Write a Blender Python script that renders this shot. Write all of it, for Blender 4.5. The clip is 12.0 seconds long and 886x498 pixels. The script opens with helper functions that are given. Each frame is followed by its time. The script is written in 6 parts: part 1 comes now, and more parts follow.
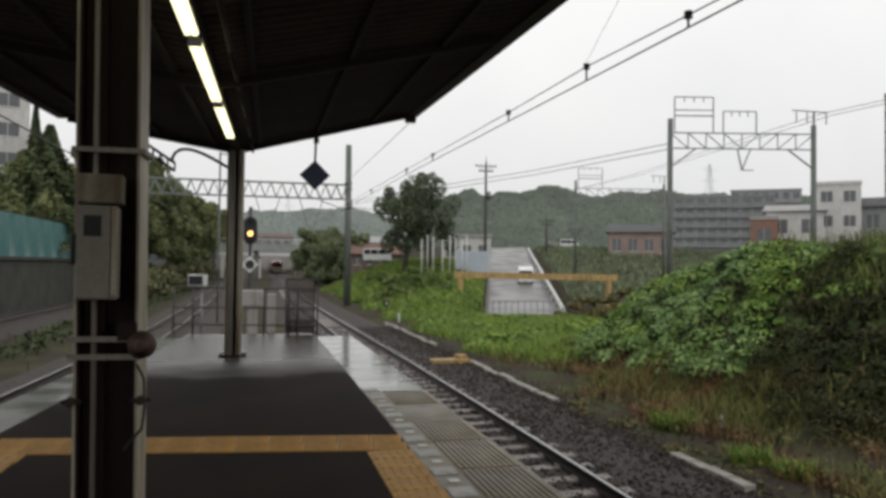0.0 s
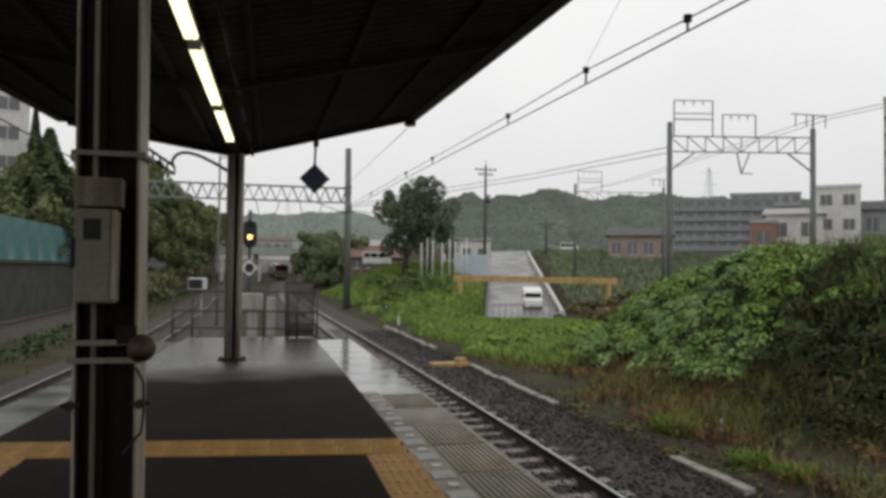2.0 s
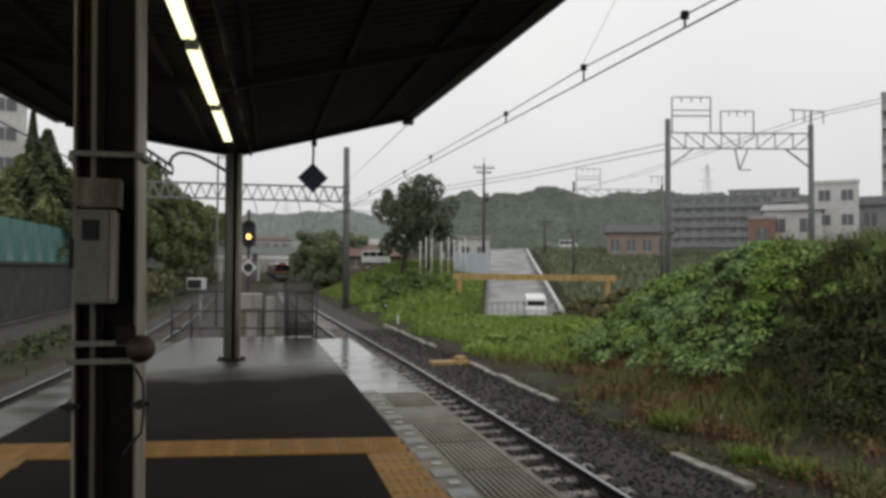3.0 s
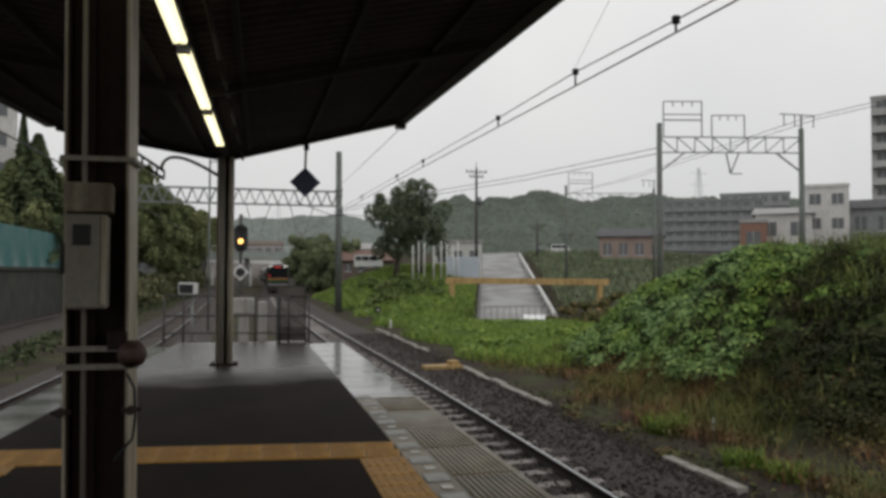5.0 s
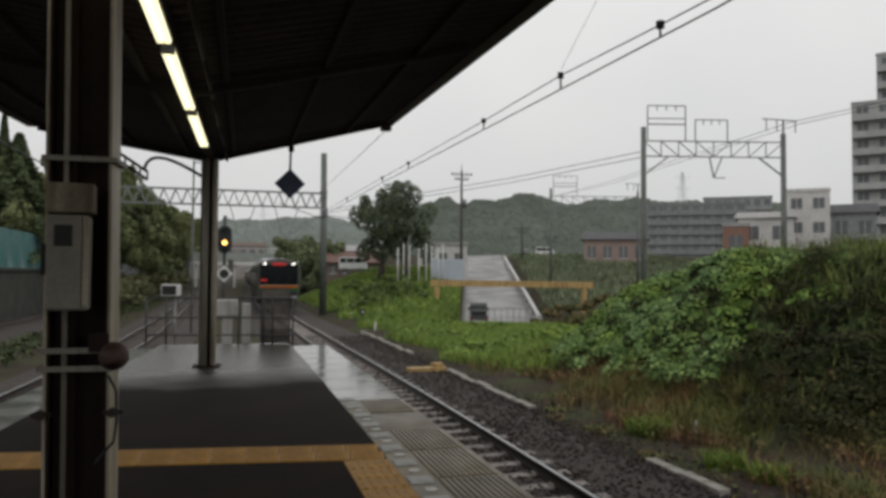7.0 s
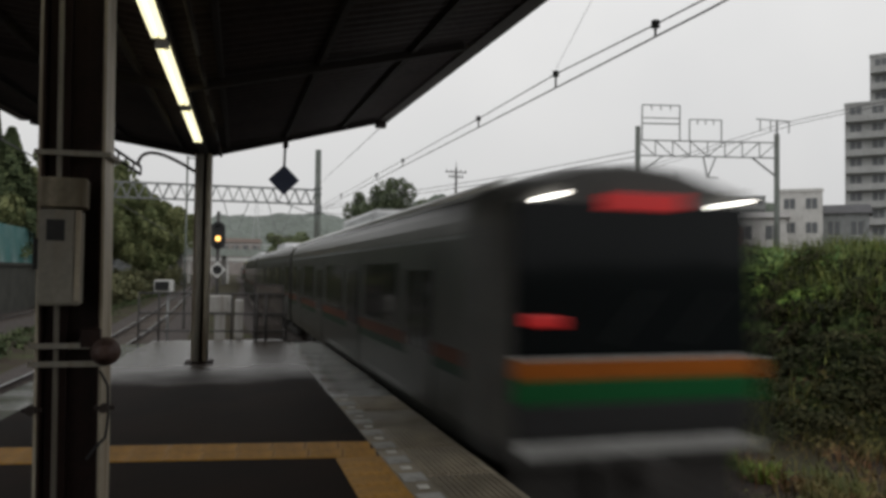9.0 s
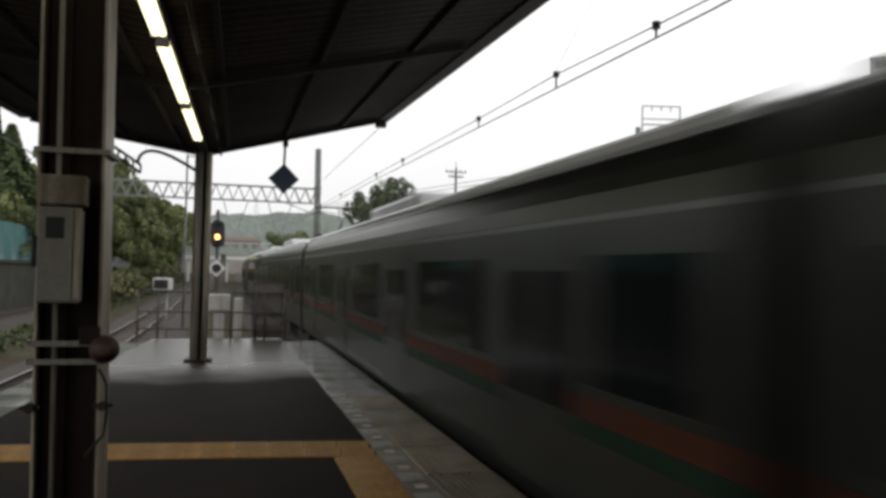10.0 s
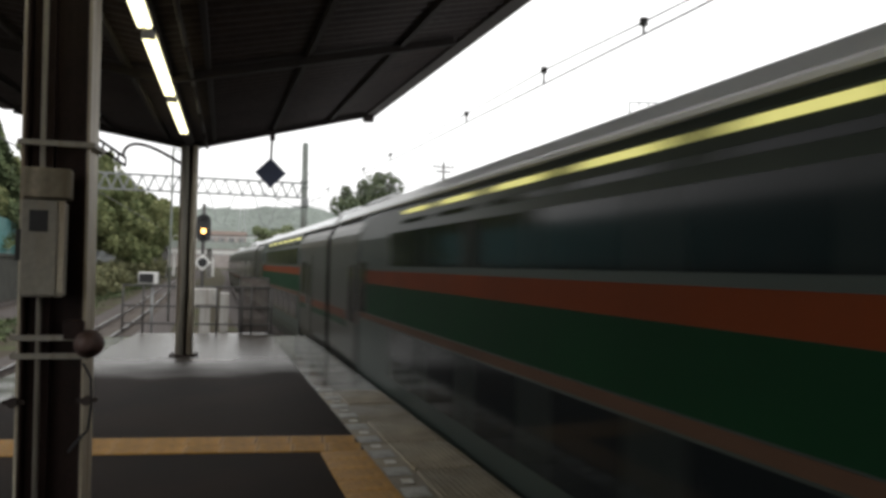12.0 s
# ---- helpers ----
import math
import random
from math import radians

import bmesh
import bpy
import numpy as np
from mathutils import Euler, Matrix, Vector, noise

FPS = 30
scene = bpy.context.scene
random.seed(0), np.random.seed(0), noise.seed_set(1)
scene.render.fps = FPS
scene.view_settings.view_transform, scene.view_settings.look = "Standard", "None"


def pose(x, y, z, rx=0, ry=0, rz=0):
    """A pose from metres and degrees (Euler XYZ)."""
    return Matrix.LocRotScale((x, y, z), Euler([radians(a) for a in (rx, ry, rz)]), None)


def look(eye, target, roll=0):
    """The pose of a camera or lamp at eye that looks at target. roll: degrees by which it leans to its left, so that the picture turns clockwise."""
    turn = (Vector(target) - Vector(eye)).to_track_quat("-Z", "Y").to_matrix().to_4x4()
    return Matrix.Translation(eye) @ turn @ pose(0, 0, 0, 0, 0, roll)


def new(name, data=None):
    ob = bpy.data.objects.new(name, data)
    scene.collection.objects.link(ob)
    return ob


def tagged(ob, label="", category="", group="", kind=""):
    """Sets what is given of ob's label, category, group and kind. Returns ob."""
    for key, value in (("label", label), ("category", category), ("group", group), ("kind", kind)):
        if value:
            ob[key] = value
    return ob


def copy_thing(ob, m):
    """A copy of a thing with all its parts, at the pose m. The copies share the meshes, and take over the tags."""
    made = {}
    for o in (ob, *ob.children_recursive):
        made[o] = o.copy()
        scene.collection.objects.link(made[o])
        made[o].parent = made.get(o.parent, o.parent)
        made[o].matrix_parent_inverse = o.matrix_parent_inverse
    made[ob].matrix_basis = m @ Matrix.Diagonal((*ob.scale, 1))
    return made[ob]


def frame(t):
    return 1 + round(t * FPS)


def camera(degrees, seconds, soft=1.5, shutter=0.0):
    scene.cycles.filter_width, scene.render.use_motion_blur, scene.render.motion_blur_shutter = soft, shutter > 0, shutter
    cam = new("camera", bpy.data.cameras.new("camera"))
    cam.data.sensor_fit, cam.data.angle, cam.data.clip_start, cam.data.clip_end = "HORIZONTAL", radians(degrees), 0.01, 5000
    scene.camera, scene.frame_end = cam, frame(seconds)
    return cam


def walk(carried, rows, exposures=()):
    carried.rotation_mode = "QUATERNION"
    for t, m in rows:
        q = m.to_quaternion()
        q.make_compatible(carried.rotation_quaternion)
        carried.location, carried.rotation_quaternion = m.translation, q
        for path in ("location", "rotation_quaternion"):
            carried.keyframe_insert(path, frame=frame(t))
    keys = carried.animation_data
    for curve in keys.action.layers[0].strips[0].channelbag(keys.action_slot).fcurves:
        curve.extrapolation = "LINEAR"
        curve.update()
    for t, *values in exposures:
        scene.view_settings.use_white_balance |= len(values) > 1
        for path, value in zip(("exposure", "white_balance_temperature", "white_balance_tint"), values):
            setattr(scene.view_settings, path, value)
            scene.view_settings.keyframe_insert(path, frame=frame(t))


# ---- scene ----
# camera: hand-held at eye height on the platform, turning slowly to the track side
EYE = (0.0, 0.0, 1.67)
cam = camera(61, 12.0, soft=3.4, shutter=0.8)


def aim(yaw, pitch, roll):
    return pose(*EYE, 90 + pitch, 0, -yaw) @ pose(0, 0, 0, 0, 0, roll)


PATH = [(0, 13.76, 1.361, 0.73), (0.5, 13.773, 1.496, 0.614), (1, 13.825, 1.621, 0.887), (1.5, 13.866, 1.699, 0.989),
        (2, 13.783, 1.619, 0.725), (2.5, 13.823, 1.536, 0.455), (3, 13.871, 1.495, 0.31), (5, 14.432, 1.813, 0.176),
        (5.5, 14.75, 1.95, 0.25), (6, 15.341, 1.999, 0.642), (6.5, 15.469, 2.0, 0.333), (7, 15.575, 1.996, 0.378),
        (9, 16.044, 1.815, 0.786), (9.5, 16.082, 1.877, 1.111), (10, 16.09, 1.805, 1.132), (10.5, 16.317, 1.634, 1.23),
        (11, 16.463, 1.587, 1.348), (11.5, 16.839, 1.497, 1.327), (12, 17.069, 1.446, 1.326)]
walk(cam, [(t, aim(y, p, r)) for t, y, p, r in PATH],
     exposures=[(t, s, 6620, 10.5) for t, s in ((0, 0.22), (1.5, 0.18), (3, 0.10), (5, -0.03), (7, -0.07), (8.8, -0.11), (9.5, 0.22), (10.5, 0.60), (11.4, 0.76), (12, 0.92))])

# ---- light: rain clouds over the whole sky, a weak broad sun behind them ----
world = bpy.data.worlds.new("overcast")
scene.world = world
world.use_nodes = True
wt = world.node_tree
wbg = wt.nodes["Background"]
sky = wt.nodes.new("ShaderNodeTexSky")
sky.sky_type = "NISHITA"
sky.sun_disc = False
sky.sun_elevation, sky.sun_rotation = radians(48), radians(200)
sky.dust_density = 4.0
grey = wt.nodes.new("ShaderNodeHueSaturation")
grey.inputs["Saturation"].default_value = 0.12
grey.inputs["Value"].default_value = 0.06
wt.links.new(sky.outputs[0], grey.inputs["Color"])
cloud = wt.nodes.new("ShaderNodeTexNoise")
cloud.inputs["Scale"].default_value = 1.6
cloud.inputs["Detail"].default_value = 5
wco = wt.nodes.new("ShaderNodeTexCoord")
wt.links.new(wco.outputs["Generated"], cloud.inputs["Vector"])
cr = wt.nodes.new("ShaderNodeValToRGB")
cr.color_ramp.elements[0].position, cr.color_ramp.elements[0].color = 0.3, (0.80, 0.82, 0.84, 1)
cr.color_ramp.elements[1].position, cr.color_ramp.elements[1].color = 0.75, (0.99, 1.0, 1.0, 1)
wt.links.new(cloud.outputs[0], cr.inputs[0])
wmix = wt.nodes.new("ShaderNodeMix")
wmix.data_type = "RGBA"
wmix.inputs["Factor"].default_value = 0.8
wt.links.new(grey.outputs[0], wmix.inputs["A"])
wt.links.new(cr.outputs[0], wmix.inputs["B"])
# an overcast sky is dimmer toward the horizon
wsep = wt.nodes.new("ShaderNodeSeparateXYZ")
wt.links.new(wco.outputs["Generated"], wsep.inputs[0])
wmr = wt.nodes.new("ShaderNodeMapRange")
wmr.inputs["From Min"].default_value, wmr.inputs["From Max"].default_value = 0.0, 0.34
wmr.inputs["To Min"].default_value, wmr.inputs["To Max"].default_value = 0.80, 1.0
wt.links.new(wsep.outputs["Z"], wmr.inputs["Value"])
wmul = wt.nodes.new("ShaderNodeMix")
wmul.data_type, wmul.blend_type = "RGBA", "MULTIPLY"
wmul.inputs["Factor"].default_value = 1.0
wt.links.new(wmix.outputs["Result"], wmul.inputs["A"])
wt.links.new(wmr.outputs[0], wmul.inputs["B"])
wt.links.new(wmul.outputs["Result"], wbg.inputs["Color"])
wbg.inputs["Strength"].default_value = 1.05

sun = new("sun", bpy.data.lights.new("sun", "SUN"))
sun.data.energy, sun.data.angle, sun.data.color = 0.3, radians(40), (1.0, 0.97, 0.93)
sun.matrix_world = look((0, 0, 60), (-12, 40, 0))


# ---- materials ----
def mat(name, col, rough=0.7, metal=0.0, var=0.25, scale=3.0, fine=40.0, bump=0.0, second=None, amount=0.5, wet=None, island=0.0, emit=0.0, spec=0.5, dirt=None, rand=0.0):
    """A surface with broad blotches, fine grain, an optional second colour in patches, wet patches, and relief."""
    m = bpy.data.materials.new(name)
    m.use_nodes = True
    nt = m.node_tree
    N, L = nt.nodes, nt.links
    b = N["Principled BSDF"]
    b.inputs["Roughness"].default_value, b.inputs["Metallic"].default_value = rough, metal
    b.inputs["Specular IOR Level"].default_value = spec
    co = N.new("ShaderNodeTexCoord")
    n1, n2 = N.new("ShaderNodeTexNoise"), N.new("ShaderNodeTexNoise")
    for n, s, d in ((n1, scale, 4), (n2, fine, 3)):
        n.inputs["Scale"].default_value, n.inputs["Detail"].default_value = s, d
        L.new(co.outputs["Object"], n.inputs["Vector"])
    r = N.new("ShaderNodeValToRGB")
    e0, e1 = r.color_ramp.elements
    e0.position, e1.position = 0.5 - 0.25, 0.5 + 0.25
    sc = second or [c * (1 + var) for c in col]
    e0.color = (*[c * (1 - var) for c in col], 1)
    e1.color = (*sc, 1)
    if second:
        e0.color = (*col, 1)
        e0.position, e1.position = amount - 0.12, amount + 0.12
    L.new(n1.outputs[0], r.inputs[0])
    mx = N.new("ShaderNodeMix")
    mx.data_type, mx.blend_type = "RGBA", "OVERLAY"
    mx.inputs["Factor"].default_value = min(0.9, var * 1.6)
    L.new(r.outputs[0], mx.inputs["A"])
    L.new(n2.outputs[0], mx.inputs["B"])
    colour = mx.outputs["Result"]
    if island:
        g, hs = N.new("ShaderNodeNewGeometry"), N.new("ShaderNodeHueSaturation")
        mr = N.new("ShaderNodeMapRange")
        mr.inputs["To Min"].default_value, mr.inputs["To Max"].default_value = 1 - island, 1 + island
        L.new(g.outputs["Random Per Island"], mr.inputs["Value"])
        L.new(mr.outputs[0], hs.inputs["Value"])
        mr2 = N.new("ShaderNodeMapRange")
        mr2.inputs["To Min"].default_value, mr2.inputs["To Max"].default_value = 0.5 + island * 0.06, 0.5 - island * 0.06
        L.new(g.outputs["Random Per Island"], mr2.inputs["Value"])
        L.new(mr2.outputs[0], hs.inputs["Hue"])
        L.new(colour, hs.inputs["Color"])
        colour = hs.outputs["Color"]
    if rand:
        oi, hv, mv = N.new("ShaderNodeObjectInfo"), N.new("ShaderNodeHueSaturation"), N.new("ShaderNodeMapRange")
        mv.inputs["To Min"].default_value, mv.inputs["To Max"].default_value = 1 - rand, 1 + rand
        L.new(oi.outputs["Random"], mv.inputs["Value"])
        L.new(mv.outputs[0], hv.inputs["Value"])
        L.new(colour, hv.inputs["Color"])
        colour = hv.outputs["Color"]
    if dirt:
        mp = N.new("ShaderNodeMapping")
        mp.inputs["Scale"].default_value = (14, 14, 0.8)
        L.new(co.outputs["Object"], mp.inputs["Vector"])
        n3 = N.new("ShaderNodeTexNoise")
        n3.inputs["Scale"].default_value, n3.inputs["Detail"].default_value = 1.0, 5
        L.new(mp.outputs[0], n3.inputs["Vector"])
        r3 = N.new("ShaderNodeValToRGB")
        r3.color_ramp.elements[0].position, r3.color_ramp.elements[1].position = 0.46, 0.7
        L.new(n3.outputs[0], r3.inputs[0])
        m3 = N.new("ShaderNodeMix")
        m3.data_type = "RGBA"
        m3.inputs["B"].default_value = (*dirt, 1)
        L.new(r3.outputs[0], m3.inputs["Factor"])
        L.new(colour, m3.inputs["A"])
        colour = m3.outputs["Result"]
    L.new(colour, b.inputs["Base Color"])
    if wet:
        n4 = N.new("ShaderNodeTexNoise")
        n4.inputs["Scale"].default_value, n4.inputs["Detail"].default_value = wet[2], 3
        L.new(co.outputs["Object"], n4.inputs["Vector"])
        rr = N.new("ShaderNodeMapRange")
        rr.inputs["From Min"].default_value, rr.inputs["From Max"].default_value = 0.4, 0.6
        rr.inputs["To Min"].default_value, rr.inputs["To Max"].default_value = wet[0], wet[1]
        L.new(n4.outputs[0], rr.inputs["Value"])
        L.new(rr.outputs[0], b.inputs["Roughness"])
    if bump:
        bp = N.new("ShaderNodeBump")
        bp.inputs["Strength"].default_value, bp.inputs["Distance"].default_value = bump, 0.01
        L.new(n2.outputs[0], bp.inputs["Height"])
        L.new(bp.outputs[0], b.inputs["Normal"])
    if emit:
        L.new(colour, b.inputs["Emission Color"])
        b.inputs["Emission Strength"].default_value = emit
    return m


WET_ASPHALT = mat("rain_wet_asphalt", (0.066, 0.058, 0.050), 0.3, var=0.2, scale=1.3, fine=120, bump=0.1, wet=(0.2, 0.36, 0.5))
SLAB = mat("platform_edge_concrete", (0.265, 0.23, 0.175), 0.65, rand=0.26, spec=0.3, var=0.3, scale=2.5, fine=70, bump=0.4, wet=(0.4, 0.65, 1.0))
WET_SLAB = mat("rain_wet_concrete", (0.27, 0.27, 0.26), 0.2, spec=0.75, var=0.2, scale=2.0, fine=70, bump=0.03, wet=(0.05, 0.15, 0.5), rand=0.06)
TACTILE = mat("yellow_tactile_block", (0.44, 0.23, 0.04), 0.55, var=0.25, scale=3.0, fine=60, bump=0.2, dirt=(0.30, 0.16, 0.04), rand=0.10, spec=0.3)
WHITE_LINE = mat("worn_white_paint", (0.42, 0.42, 0.40), 0.6, var=0.3, scale=6, fine=50, second=(0.22, 0.2, 0.18), amount=0.62)
KERB = mat("stained_pale_concrete", (0.32, 0.305, 0.275), 0.85, var=0.3, scale=5, fine=40, bump=0.4, second=(0.14, 0.12, 0.09), amount=0.55)
CONC = mat("old_concrete", (0.17, 0.165, 0.155), 0.85, var=0.3, scale=1.5, fine=30, bump=0.5, dirt=(0.07, 0.065, 0.06))
BALLAST = mat("railway_ballast", (0.068, 0.059, 0.055), 0.85, var=0.5, scale=12, fine=45, bump=1.0, island=0.5, spec=0.12)
EARTH = mat("trackside_earth", (0.050, 0.038, 0.030), 0.95, var=0.4, scale=0.7, fine=14, bump=0.9, second=(0.06, 0.07, 0.03), amount=0.55, spec=0.12)
GLOW_INSIDE = mat("carriage_ceiling_lamp", (0.95, 0.90, 0.30), 0.4, var=0.03, emit=0.29)
RUST = mat("rusty_rail_side", (0.04, 0.029, 0.025), 0.75, 0.2, var=0.35, scale=8, fine=60)
STEEL = mat("polished_rail_head", (0.42, 0.42, 0.43), 0.25, 1.0, var=0.1, scale=8, fine=60)
SLEEPER = mat("weathered_sleeper", (0.25, 0.225, 0.21), 0.85, var=0.4, scale=5, fine=40, bump=0.5, rand=0.25)
TIMBER = mat("dark_timber_sleeper", (0.085, 0.072, 0.062), 0.9, var=0.4, scale=5, fine=40, bump=0.5, rand=0.25, spec=0.15)
BROWN = mat("dark_brown_column_paint", (0.020, 0.0095, 0.0075), 0.65, var=0.35, scale=5, fine=50, bump=0.15, dirt=(0.026, 0.015, 0.012), spec=0.25)
CREAM = mat("cream_column_paint", (0.42, 0.375, 0.29), 0.5, var=0.18, scale=4, fine=50, bump=0.1, dirt=(0.20, 0.15, 0.10))
GREY_BOX = mat("pale_grey_box_paint", (0.225, 0.208, 0.175), 0.6, var=0.15, scale=3, fine=50, bump=0.05, dirt=(0.20, 0.17, 0.13))
CANOPY = mat("dark_corrugated_roof_sheet", (0.031, 0.021, 0.0195), 0.7, var=0.4, scale=1.2, fine=20, bump=0.2, dirt=(0.038, 0.028, 0.027))
BEAM = mat("dark_roof_beam", (0.017, 0.012, 0.011), 0.8, var=0.3, scale=4, fine=40)
BLACK = mat("black_paint", (0.012, 0.012, 0.013), 0.5, var=0.3, scale=6, fine=50)
GALV = mat("galvanised_steel", (0.22, 0.23, 0.23), 0.5, 0.6, var=0.2, scale=5, fine=40)
POLE_GREEN = mat("grey_green_mast_paint", (0.14, 0.16, 0.145), 0.6, var=0.25, scale=4, fine=40, dirt=(0.06, 0.05, 0.04))
DARK_POLE = mat("dark_concrete_mast", (0.06, 0.057, 0.055), 0.8, var=0.25, scale=3, fine=40)
WIRE = mat("blackened_wire", (0.03, 0.03, 0.032), 0.5, 0.5, var=0.1)
TUBE = mat("fluorescent_tube", (1.0, 0.94, 0.60), 0.4, var=0.02, emit=1.45)
NAVY = mat("dark_blue_sign_back", (0.06, 0.075, 0.13), 0.45, var=0.15, scale=5, fine=40)
LEAF = mat("vine_leaves", (0.20, 0.315, 0.125), 0.7, var=0.4, scale=0.5, fine=6, island=0.5, second=(0.165, 0.265, 0.055), amount=0.5, spec=0.25)
LEAF_DARK = mat("dark_tree_leaves", (0.072, 0.095, 0.045), 0.85, var=0.35, scale=0.3, fine=4, island=0.4, spec=0.2)
# far bush trees: rain haze put into a paler leaf colour
LEAF_FAR = mat("haze_paled_leaves", (0.17, 0.205, 0.105), 0.9, var=0.3, scale=0.03, fine=0.4, island=0.35)
GRASS = mat("fresh_grass", (0.19, 0.285, 0.05), 0.8, var=0.45, scale=0.45, fine=5, island=0.45, second=(0.145, 0.215, 0.05), amount=0.55)
DRY = mat("dry_reddish_weeds", (0.165, 0.085, 0.034), 0.85, var=0.4, scale=0.7, fine=6, island=0.4, second=(0.12, 0.135, 0.035), amount=0.48)
BARK = mat("tree_bark", (0.06, 0.05, 0.04), 0.9, var=0.3, scale=4, fine=20, bump=0.6)
# yellow washed toward tan: haze before the girder is in the colour
YELLOW = mat("yellow_girder_paint", (0.46, 0.31, 0.12), 0.6, var=0.25, scale=2, fine=20, dirt=(0.22, 0.13, 0.05))
ROAD = mat("wet_road", (0.165, 0.16, 0.157), 0.4, var=0.15, scale=0.5, fine=20, wet=(0.32, 0.5, 0.3))
WHITE = mat("white_paint", (0.62, 0.62, 0.60), 0.5, var=0.12, scale=3, fine=30)
STAINLESS = mat("brushed_stainless_body", (0.066, 0.066, 0.059), 0.36, 0.65, var=0.16, scale=1.5, fine=30, spec=0.3)
ROOF_GREY = mat("train_roof_grey", (0.55, 0.56, 0.57), 0.28, var=0.2, scale=1.5, fine=20)
ORANGE = mat("orange_band", (0.36, 0.10, 0.010), 0.45, spec=0.2, var=0.08, scale=2, fine=30)
# side copies of the front bands: canopy shade in the colour, plus grime
SHADED_ORANGE = mat("shaded_grimy_orange_film", (0.085, 0.028, 0.014), 0.5, var=0.3, scale=2, fine=30, dirt=(0.05, 0.026, 0.019), spec=0.12)
SHADED_GREEN = mat("shaded_grimy_green_film", (0.014, 0.036, 0.022), 0.5, var=0.25, scale=2, fine=30, dirt=(0.02, 0.03, 0.02), spec=0.12)
GREEN = mat("green_band", (0.008, 0.10, 0.030), 0.45, spec=0.15, var=0.08, scale=2, fine=30)
GLASS_DARK = mat("dark_train_glass", (0.008, 0.010, 0.011), 0.10, var=0.05, spec=0.14)
UNDER = mat("underfloor_grime", (0.035, 0.032, 0.03), 0.8, var=0.4, scale=4, fine=30)
LED_RED = mat("red_led", (0.6, 0.02, 0.02), 0.4, var=0.03, emit=0.18)
LAMP_WHITE = mat("headlamp_glow", (1.0, 0.97, 0.9), 0.3, var=0.02, emit=6.0)
SIGNAL_GLOW = mat("signal_amber_glow", (1.0, 0.54, 0.15), 0.3, var=0.02, emit=3.0)
# crown green lightened to carry the haze in front of these trees
LEAF_TREE = mat("broadleaf_leaves", (0.105, 0.13, 0.078), 0.85, var=0.35, scale=0.3, fine=4, island=0.35, spec=0.2)
# pylon steel, with distance haze put into its pale colour
PALE_STEEL = mat("haze_paled_steel", (0.48, 0.50, 0.51), 0.7, 0.0, var=0.1, spec=0.2)
RUBBER = mat("black_rubber", (0.015, 0.015, 0.016), 0.7, var=0.2)


# ---- helpers for shapes ----
def box(bm, x0, y0, z0, x1, y1, z1, bevel=0.0):
    vs = [bm.verts.new(p) for p in ((x0, y0, z0), (x1, y0, z0), (x1, y1, z0), (x0, y1, z0), (x0, y0, z1), (x1, y0, z1), (x1, y1, z1), (x0, y1, z1))]
    fs = [bm.faces.new([vs[i] for i in f]) for f in ((3, 2, 1, 0), (4, 5, 6, 7), (0, 1, 5, 4), (1, 2, 6, 5), (2, 3, 7, 6), (3, 0, 4, 7))]
    if bevel:
        es = list({e for f in fs for e in f.edges})
        bmesh.ops.bevel(bm, geom=es, offset=bevel, segments=2, affect="EDGES", profile=0.5)
    return bm


def rod(bm, p, q, r, r2=None, n=10, cap=True):
    p, q = Vector(p), Vector(q)
    d = (q - p).normalized()
    a = d.orthogonal().normalized()
    c = d.cross(a)
    r2 = r if r2 is None else r2
    k = [2 * math.pi * i / n for i in range(n)]
    lo = [bm.verts.new(p + (a * math.cos(t) + c * math.sin(t)) * r) for t in k]
    hi = [bm.verts.new(q + (a * math.cos(t) + c * math.sin(t)) * r2) for t in k]
    for i in range(n):
        f = bm.faces.new((lo[i], lo[(i + 1) % n], hi[(i + 1) % n], hi[i]))
        f.smooth = n > 6
    if cap:
        bm.faces.new(lo[::-1])
        bm.faces.new(hi)
    return bm


def bar(bm, p, q, w, h=None):
    """A rectangular bar between two points."""
    p, q = Vector(p), Vector(q)
    d = (q - p).normalized()
    up = Vector((0, 0, 1)) if abs(d.z) < 0.95 else Vector((0, 1, 0))
    a = d.cross(up).normalized() * w / 2
    c = a.cross(d).normalized() * (h or w) / 2
    vs = [bm.verts.new(o + s * a + t * c) for o in (p, q) for s, t in ((-1, -1), (1, -1), (1, 1), (-1, 1))]
    for f in ((3, 2, 1, 0), (4, 5, 6, 7), (0, 1, 5, 4), (1, 2, 6, 5), (2, 3, 7, 6), (3, 0, 4, 7)):
        bm.faces.new([vs[i] for i in f])
    return bm


def BM():
    return bmesh.new()


def part(name, bm, material, parent=None, label=""):
    me = bpy.data.meshes.new(name)
    bm.normal_update()
    bmesh.ops.recalc_face_normals(bm, faces=bm.faces[:])
    bm.to_mesh(me)
    bm.free()
    me.materials.append(material)
    ob = new(name, me)
    if parent is not None:
        ob.parent = parent
    return tagged(ob, label) if label else ob


def thing(name, label, category, m=None, group="", kind=""):
    ob = new(name)
    ob.empty_display_size = 0.2
    if m is not None:
        ob.matrix_basis = m
    return tagged(ob, label, category, group, kind)


def piece(name, me, parent, x, y, z, rz=0.0):
    ob = new(name, me)
    ob.parent = parent
    ob.location, ob.rotation_euler = (x, y, z), (0, 0, rz)
    return ob


def mesh_of(name, bm, material):
    me = bpy.data.meshes.new(name)
    bmesh.ops.recalc_face_normals(bm, faces=bm.faces[:])
    bm.to_mesh(me)
    bm.free()
    me.materials.append(material)
    return me


